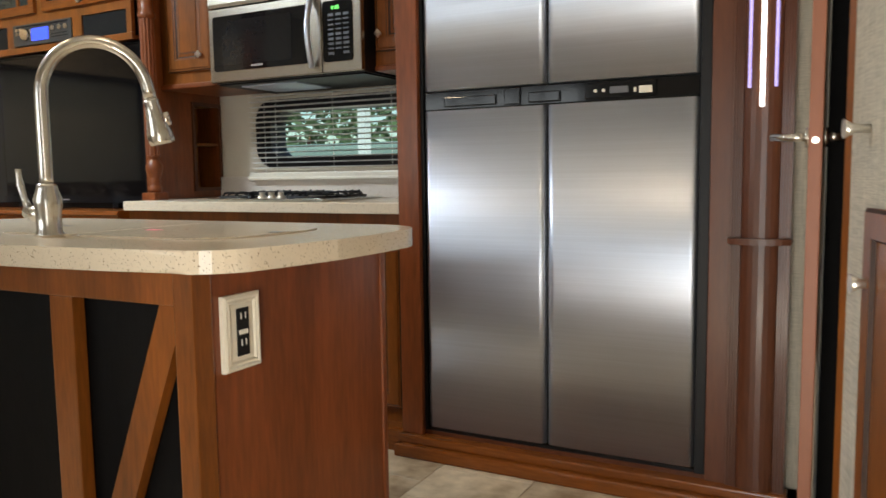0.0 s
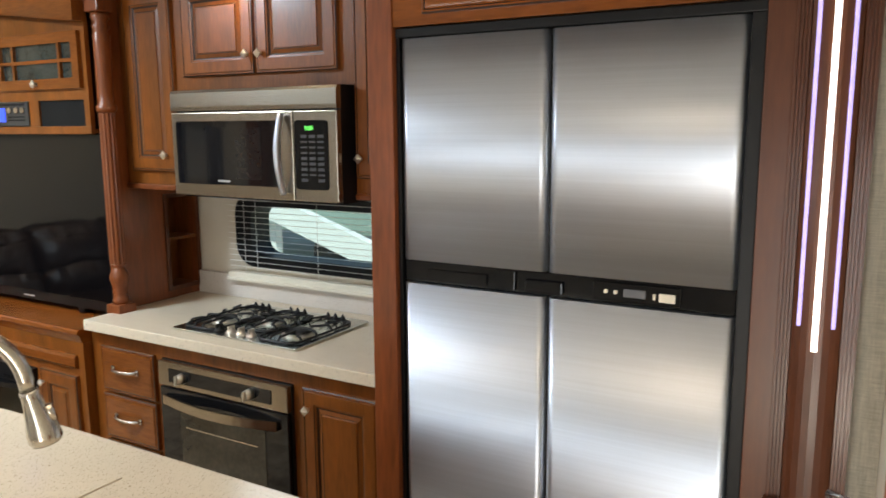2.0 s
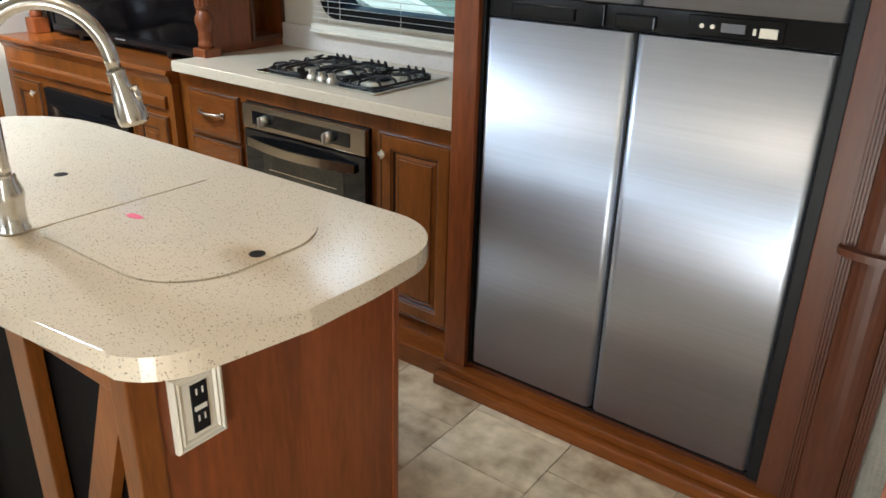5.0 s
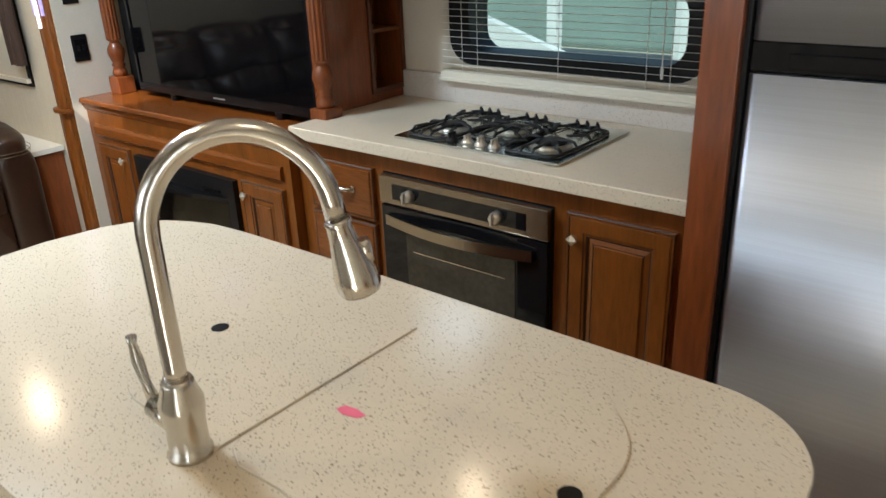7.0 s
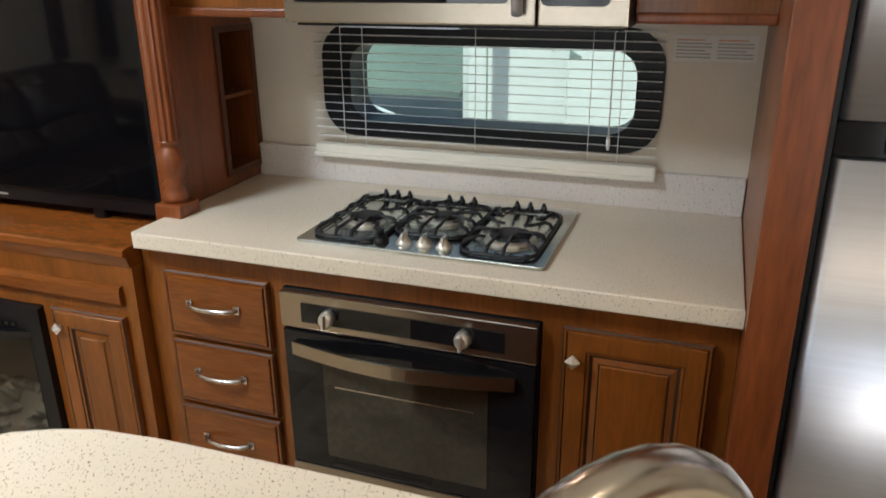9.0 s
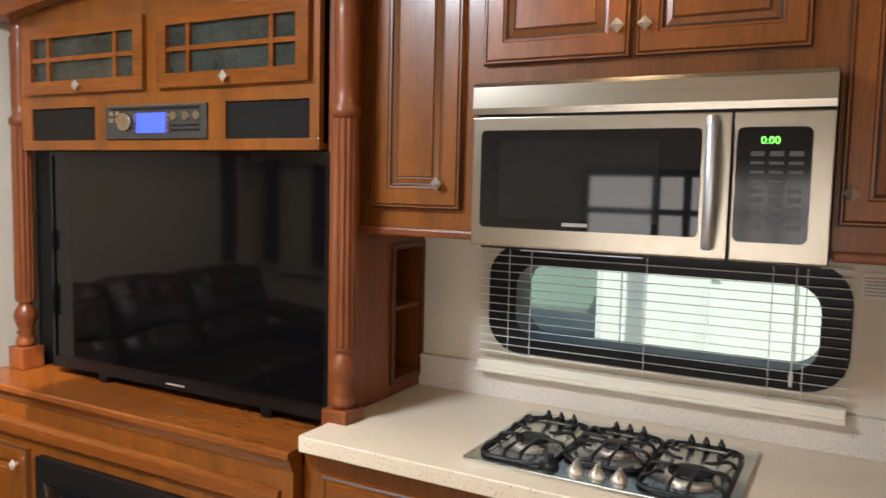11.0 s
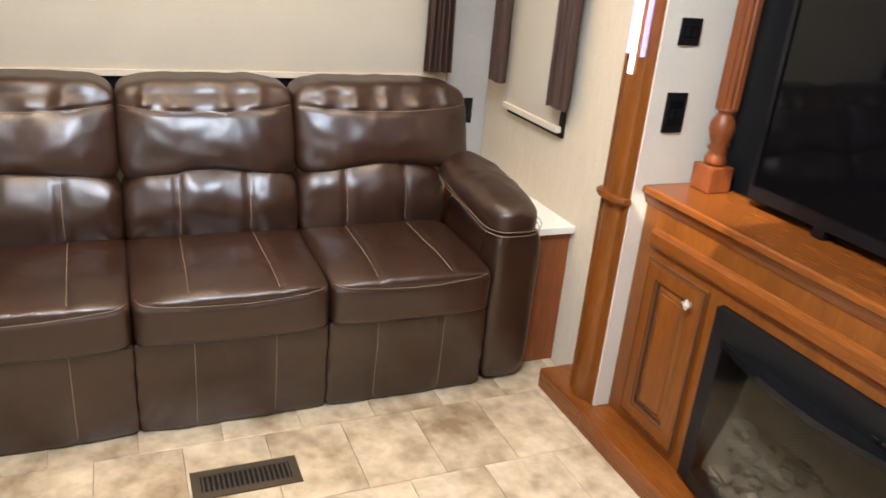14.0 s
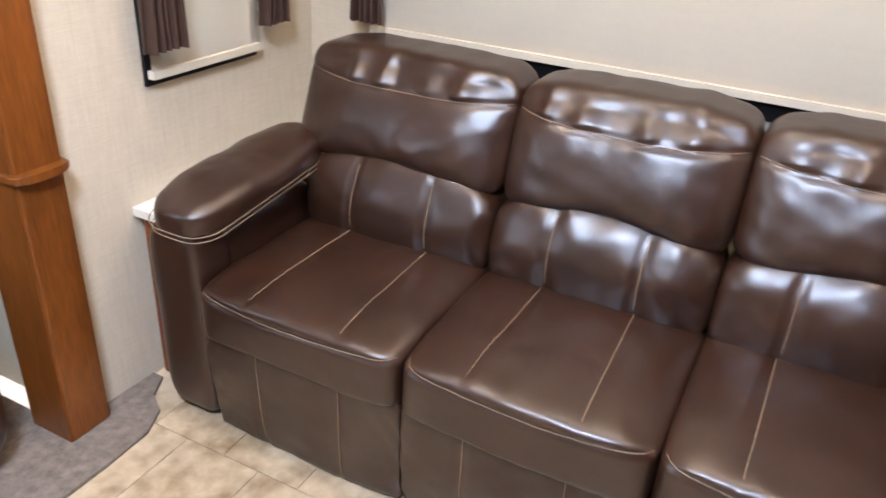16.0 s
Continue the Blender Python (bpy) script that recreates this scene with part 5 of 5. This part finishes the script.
THIRD = 0.42
for k, (y0, y1) in enumerate(SEATS):
    mid, half = (y0 + y1) / 2, (y1 - y0) / 2

    def seat_lip(v):
        """Height of the seam along the seat's front edge."""
        return 0.462 - 0.018 * (1 - v * v)

    def seat_warp(co, q, k=k, mid=mid, half=half):
        v = (co.y - mid) / half
        top = clamp(q.z * 3)
        front = clamp(q.x * 4 - 2.6)
        co.z += top * (0.016 * (1 - v ** 4) - 0.012 * clamp((co.x + 4.74) / 0.16) + 0.004 * (1 - q.x * q.x))
        co.x += clamp(q.x * 2) * 0.009 * (1 - v * v)
        for sd in (-THIRD, THIRD):
            d = bell(v - sd * (1 + 0.08 * clamp((co.x + 5.0) * 2.5)), 0.030)
            co.z -= top * 0.006 * d
        # puckers running back from the front seam
        co.z += top * 0.002 * gathers(co.y, 0, k, 60) * clamp((co.x + 4.72) / 0.10)
        co.x -= front * 0.007 * bell(co.z - seat_lip(v), 0.007)
        co.z += top * wrinkle(co, k, 0.006)
        co.x += front * wrinkle(co, k + 2, 0.007)
        return co
    c_ = cushion(Shape(LEATHER), -5.22, -4.590, y0 - 0.001, y1 + 0.001, 0.322, 0.476, 14, warp=seat_warp, nu=56, nv=150)
    seat_tree = BVHTree.FromBMesh(c_.bm)
    c_.part(so, "seat")

    def front_warp(co, q, k=k, mid=mid, half=half):
        v = (co.y - mid) / half
        f = clamp(q.x * 3)
        co.x += f * (0.010 * (1 - v * v) + wrinkle(co, k + 9, 0.010) - 0.022 * clamp((0.33 - co.z) / 0.33) ** 2)
        for sd in (-THIRD, THIRD):
            co.x -= f * 0.007 * bell(v - sd, 0.028)
        co.x += f * 0.004 * gathers(co.y, co.z, k + 5, 30) * clamp((co.z - 0.20) / 0.10)
        # slanting pulls where the panels meet
        e = clamp((abs(v) - 0.72) / 0.28)
        co.x += f * e * 0.0025 * math.sin(70 * co.z + 40 * abs(v) + k)
        return co
    c_ = cushion(Shape(LEATHER), -4.76, -4.618, y0 - 0.001, y1 + 0.001, 0.004, 0.334, 22, warp=front_warp, nu=50, nv=140)
    front_tree = BVHTree.FromBMesh(c_.bm)
    c_.part(so, "front_panel")

    ya, yb = y0 - (0.065 if k == 0 else 0.002), y1 + (0.110 if k == 2 else 0.002)
    bm_, bh_ = (ya + yb) / 2, (yb - ya) / 2

    def top_seam(v):
        return 0.904 - 0.016 * (1 - v * v)

    def back_warp(co, q, k=k, mid=bm_, half=bh_):
        v = (co.y - mid) / half
        f = clamp(q.x * 3)
        t = clamp((co.z - 0.66) / 0.30)
        if q.z < 0:
            co.z += -q.z * (0.050 * (1 - v * v) - 0.022)
        if q.z > 0:
            co.z += q.z * (0.014 * (1 - v ** 4) - 0.008 + 0.006 * noise.noise(Vector((co.y * 14, k, 0))))
        seam = co.z - top_seam(v)
        bulge = (1 - v ** 4) * (0.040 * math.sin(math.pi * clamp(t * 0.95 + 0.12)) ** 0.8)
        co.x += f * bulge
        band = clamp(seam / 0.012)
        co.x += band * f * (0.003 + 0.016 * (gathers(co.y, co.z, k, 52) - 0.4) * clamp(1.25 - seam * 10))
        below = clamp(-seam / 0.01) * clamp(1 + seam / 0.06)
        co.x += f * below * 0.003 * (gathers(co.y, co.z, k + 2, 40) - 0.3)
        co.x -= f * 0.007 * bell(seam, 0.008)
        # tension folds reaching in from the lower corners
        low = clamp(1 - t * 2.6)
        e = clamp((abs(v) - 0.35) / 0.6)
        co.x += f * low * e * 0.0045 * math.sin(60 * (co.z - 0.10 * abs(v)) + 5 * noise.noise(Vector((co.y * 7, co.z * 9, k))))
        co.x += f * wrinkle(co, k + 3, 0.012)
        co.x -= (co.z - 0.60) * 0.30
        return co
    c_ = cushion(Shape(LEATHER), -5.275, -5.072, ya, yb, 0.668, 0.978, 7, warp=back_warp, nu=90, nv=220)
    back_tree = BVHTree.FromBMesh(c_.bm)
    c_.part(so, "back_cushion")

    def low_warp(co, q, k=k, mid=mid, half=half):
        v = (co.y - mid) / half
        f = clamp(q.x * 3)
        if q.z > 0:
            co.z += q.z * (0.046 * (1 - v * v) - 0.016)
        t = clamp((co.z - 0.47) / 0.24)
        co.x += f * (0.030 * math.sin(math.pi * t) * (1 - 0.5 * v ** 4))
        for sd in (-THIRD, THIRD):
            co.x -= f * 0.011 * bell(v - sd * 0.95, 0.035)
        co.x += f * 0.006 * (gathers(co.y, co.z, k + 8, 45) - 0.3) * clamp((t - 0.6) * 2.6)
        co.x += f * 0.0025 * math.sin(45 * co.z + 5 * noise.noise(Vector((co.y * 9, co.z * 6, k + 4)))) * clamp((abs(v) - 0.4) * 2)
        co.x += f * wrinkle(co, k + 6, 0.014)
        co.x -= (co.z - 0.50) * 0.20
        return co
    c_ = cushion(Shape(LEATHER), -5.22, -5.045, y0 - 0.001, y1 + 0.001, 0.440, 0.694, 6, warp=low_warp, nu=56, nv=150)
    low_tree = BVHTree.FromBMesh(c_.bm)
    c_.part(so, "lumbar_cushion")
    # stitching
    s = Shape(STITCH)
    n = 40
    DOWN, IN = (0, 0, -1), (-1, 0, 0)
    rows = []
    for sd in (-THIRD, THIRD):
        yy = mid + sd * half
        rows.append(lay(seat_tree, [(-5.04 + 0.425 * i / n, yy + sd * half * 0.08 * clamp((-0.04 + 0.425 * i / n) * 2.5), 0.48) for i in range(n + 1)], DOWN))
        rows.append(lay(front_tree, [(-4.61, yy, 0.318 - 0.29 * i / n) for i in range(n + 1)], IN))
        rows.append(lay(low_tree, [(-5.03, mid + sd * half * 0.95, 0.505 + 0.175 * i / n) for i in range(n + 1)], IN))
    rows.append(lay(seat_tree, [(-4.58, y0 + 0.012 + (y1 - y0 - 0.024) * i / n, seat_lip(i / n * 2 - 1)) for i in range(n + 1)], IN))
    rows.append(lay(back_tree, [(-5.13, ya + 0.014 + (yb - ya - 0.028) * i / n, top_seam(i / n * 2 - 1)) for i in range(n + 1)], IN))
    for r_ in rows:
        if len(r_) > 2:
            s.tube(r_, 0.0014, 5)
    s.part(so, "stitching", "tan decorative stitching")
for y0, y1, p0, p1 in ((2.030, 2.225, 2.000, 2.212), (0.112, 0.302, 0.130, 0.345)):
    def arm_warp(co, q):
        co.z += wrinkle(co, 20, 0.006)
        co.x += clamp(q.x * 3) * (0.012 * clamp((co.z - 0.35) / 0.2) - 0.012)
        return co
    cushion(Shape(LEATHER), -5.16, -4.66, y0 + 0.010, y1 - 0.010, 0.02, 0.585, 6, warp=arm_warp).part(so, "arm")

    def pad_height(x):
        t = (x + 4.60) / -0.55
        return 0.050 * max(0, t) ** 1.3 - 0.018 * max(0, 1 - t * 4)

    def pad_warp(co, q):
        top = clamp(q.z * 3)
        co.z += pad_height(co.x) + top * (0.018 * (1 - q.y * q.y) + wrinkle(co, 30, 0.010))
        co.z += top * 0.006 * (gathers(co.x, co.y, 3, 38) - 0.3) * clamp(abs(q.y) * 1.6 - 0.3)
        co.y += q.y * 0.008 * math.sin(math.pi * clamp((co.x + 5.16) / 0.56))
        return co
    cushion(Shape(LEATHER), -5.16, -4.600, p0, p1, 0.588, 0.684, 3.4, warp=pad_warp, nu=40, nv=90).part(so, "arm_pad")
    cushion(Shape(LEATHER), -4.76, -4.612, y0 + 0.004, y1 - 0.004, 0.010, 0.604, 5.5, warp=arm_warp, nu=30, nv=44).part(so, "arm_front")
    s = Shape(STITCH)
    for dz, grow in ((0.623, 0.003), (0.606, -0.001)):
        loop = [(u, v, dz + pad_height(u)) for u, v in rounded(-5.12, p0 - grow - 0.004, -4.600 + grow, p1 + grow + 0.004, 0.080, 8)]
        s.tube(loop + [loop[0]], 0.0015, 5)
    s.part(so, "stitching", "tan decorative stitching")

sw = thing("window_5", (-2.5, -0.9, 0.92), "wide black-framed slide window with upright bars", "window", kind="structure")
s = Shape(BLACK)
s.box(-3.3, -0.915, 0.92, -1.7, -0.895, 0.97).box(-3.3, -0.915, 1.63, -1.7, -0.895, 1.68).box(-3.3, -0.915, 1.38, -1.7, -0.895, 1.42)
for x in (-3.3, -2.82, -2.62, -2.28, -2.08, -1.75):
    s.box(x, -0.917, 0.92, x + 0.05, -0.893, 1.68)
s.part(sw, "frame")

# ---- recliner in the other slide ----
rc = thing("recliner", (-3.75, -0.42, 0.012), "dark brown leather recliner on the slide's carpet", "armchair")
cushion(Shape(LEATHER), -4.27, -4.05, -0.80, 0.03, 0.015, 0.60, 4).part(rc, "arm")
cushion(Shape(LEATHER), -3.45, -3.23, -0.80, 0.03, 0.015, 0.60, 4).part(rc, "arm")
cushion(Shape(LEATHER), -4.06, -3.44, -0.75, 0.0, 0.015, 0.46, 5).part(rc, "seat")
cushion(Shape(LEATHER), -4.10, -3.40, -0.88, -0.58, 0.40, 1.02, 4).part(rc, "backrest")
Shape(WOOD).box(-4.492, -0.03, 0.013, -4.368, 0.035, H, 0.008).box(-4.376, -0.12, 0.013, -4.366, 0.03, H).top("trim_left_slide_post", kind="structure", category="trim")
Shape(WOOD).prism([(-4.505, -0.03)] + [(-4.43 - 0.075 * math.cos(math.pi * i / 10), 0.03 + 0.035 * math.sin(math.pi * i / 10) ** 0.6) for i in range(11)] + [(-4.355, -0.03)], 0.765, 0.785, bevel=0.004).top("trim_left_post_ring", kind="structure", category="trim")
rng = random.Random(8)
edge = [(-4.70, -0.019), (-4.70, 0.02), (-4.62, 0.06), (-4.585, 0.125), (-4.50, 0.165), (-4.35, 0.17), (-4.0, 0.165), (-0.9, 0.165), (-0.9, -0.1), (-4.39, -0.1), (-4.40, -0.019)]
Shape(CARPET).prism(edge, 0.001, 0.013, bevel=0.004).top("carpet_edge", kind="structure", category="carpet")

# ---- floor register ----
fr = thing("floor_register", (-4.35, 1.16, 0.0), "brown metal floor register with slots", "vent")
BRONZE = mat("bronze_metal", (0.10, 0.075, 0.05), 0.45, 0.6, vary=0.2)
s = Shape(BRONZE, BLACK)
ring(s, [(-4.41, 1.01), (-4.29, 1.01), (-4.29, 1.315), (-4.41, 1.315)], [(-4.385, 1.035), (-4.315, 1.035), (-4.315, 1.29), (-4.385, 1.29)], 0.001, 0.006, "z")
s.box(-4.386, 1.034, 0.001, -4.314, 1.291, 0.002, slot=1)
for k in range(18):
    y = 1.040 + k * 0.0142
    s.box(-4.385, y, 0.002, -4.315, y + 0.005, 0.0055)
s.part(fr, "grille")

# ---- outdoors, seen through the kitchen window and the entry ----
Shape(GROUND).grid(lambda a, c: (-400 + 800 * a, -400 + 800 * c, -1.05), 8, 8).top("ground", kind="structure", category="ground")
tr = thing("parked_trailer", (-6.0, 12.0, -1.05), "grey-green travel trailer parked on dry ground", "trailer")
Shape(FAR_GREY).box(-13.5, 11.5, -0.3, -4.2, 14, 1.6, 0.1).part(tr, "body")
s = Shape(BLACK)
for x in (-8.9, -7.2, -5.6):
    s.box(x, 11.47, 0.6, x + 0.9, 11.5, 1.2)
s.part(tr, "window")
s = Shape(BLACK)
for x in (-9.0, -8.0):
    s.tube([(x, 11.6, -0.7), (x, 11.95, -0.7)], 0.35, 20)
s.part(tr, "wheel")
aw = thing("awning_frame", (-3.4, 6.5, -1.05), "white awning posts and diagonal arms outdoors", "awning")
s = Shape(FAR_WHITE)
for x in (-5.6, -4.3, -2.6):
    s.box(x, 6.4, -1.05, x + 0.09, 6.5, 2.6)
s.prism([(-6.2, 1.25), (-6.2, 1.00), (-3.0, -0.05), (-3.0, 0.20)], 6.2, 6.3, "y")
s.part(aw, "frame")
wt = thing("white_trailer", (0.4, 8.8, -1.05), "white travel trailer with dark windows and slanting stripes", "trailer")
Shape(FAR_WHITE).box(-3.7, 7.6, -0.45, 4.5, 10.0, 2.4, 0.08).part(wt, "body")
s = Shape(BLACK_GLASS, FAR_WHITE)
for x in (-1.55, 0.9):
    s.prism(rounded(x, 0.22, x + 0.75, 0.72, 0.06, 4), 7.57, 7.60, "y")
    ring(s, rounded(x - 0.03, 0.19, x + 0.78, 0.75, 0.08, 4), rounded(x, 0.22, x + 0.75, 0.72, 0.06, 4), 7.56, 7.60, "y", slot=1)
s.part(wt, "window", "dark tinted window")
s = Shape(FAR_GREY)
for x in (-3.65, -2.75, -1.7, -0.6, 1.6):
    s.prism([(x, 0.16), (x + 0.06, 0.16), (x + 0.98, -0.40), (x + 0.86, -0.40)], 7.585, 7.60, "y")
    s.prism([(x + 0.2, 1.20), (x + 0.30, 1.20), (x + 1.05, 0.78), (x + 0.90, 0.78)], 7.585, 7.60, "y")
s.part(wt, "stripe", "grey slanting stripe")
s = Shape(FAR_GREY)
for k in range(11):
    s.box(-3.45 + 0.72 * k, 7.592, -0.43, -3.44 + 0.72 * k, 7.60, 2.3)
s.box(-3.68, 7.588, -0.02, 4.45, 7.60, 0.0)
s.part(wt, "seam")
s = Shape(BLACK)
for x in (-0.4, 0.5):
    s.tube([(x, 7.65, -0.7), (x, 7.95, -0.7)], 0.35, 20)
s.part(wt, "wheel")
rng = random.Random(2)
for k in range(7):
    x, y = -26 + k * 6.5 + rng.uniform(-1, 1), 30 + rng.uniform(-3, 3)
    t = thing("tree", (x, y, -1.05), "green leafy tree beyond the parked trailer", "tree", "far trees")
    Shape(WOOD_DARK).tube([(x, y, -1.05), (x + 0.1, y, 1.5), (x, y, 3.5)], [0.22, 0.16, 0.08], 8).part(t, "trunk")
    s = Shape(FAR_GREEN)
    for j in range(420):
        a, q, hgt = rng.uniform(0, 6.283), rng.random() ** 0.5, rng.uniform(0, 1)
        r = q * 2.7 * (0.45 + math.sin(math.pi * (0.15 + 0.8 * hgt)))
        p = Vector((x + r * math.cos(a), y + r * math.sin(a), 0.9 + 4.6 * hgt))
        d1, d2 = Vector((rng.uniform(-1, 1), rng.uniform(-1, 1), rng.uniform(-1, 1))).normalized() * 0.33, Vector((rng.uniform(-1, 1), rng.uniform(-1, 1), rng.uniform(-1, 1))).normalized() * 0.25
        vs = [s.bm.verts.new(p + q_) for q_ in (d1, d2, -d1, -d2)]
        s.bm.faces.new(vs)
    s.part(t, "crown", kind="stuff")

# ---- floor tiles, one by one ----
fl = bpy.data.objects["floor"]
TX, TY, GAP = 0.335, 0.245, 0.0018
cache = {}
x = -5.55
row = 0
while x < 0.85:
    x1 = min(x + TX, 0.85)
    y = -0.1 - (0.5 * TY if row % 2 else 0.0)
    while y < 2.39:
        a, b_ = max(y, -0.1), min(y + TY, 2.39)
        if b_ - a > 0.02 and not (b_ < 0.02 and x > -0.75):
            key = (round(x1 - x, 4), round(b_ - a, 4))
            if key not in cache:
                w_, l_ = key
                cache[key] = Shape(TILE).steps(lambda u, v, h: (u, v, h), GAP / 2, GAP / 2, w_ - GAP / 2, l_ - GAP / 2, [(0, -0.005, 0), (0, -0.0012, 0), (0.0012, 0, 0)]).mesh("tile")
            t = new("tile", cache[key])
            t.location, t.parent = (x, a, 0.0), fl
        y += TY
    x += TX
    row += 1
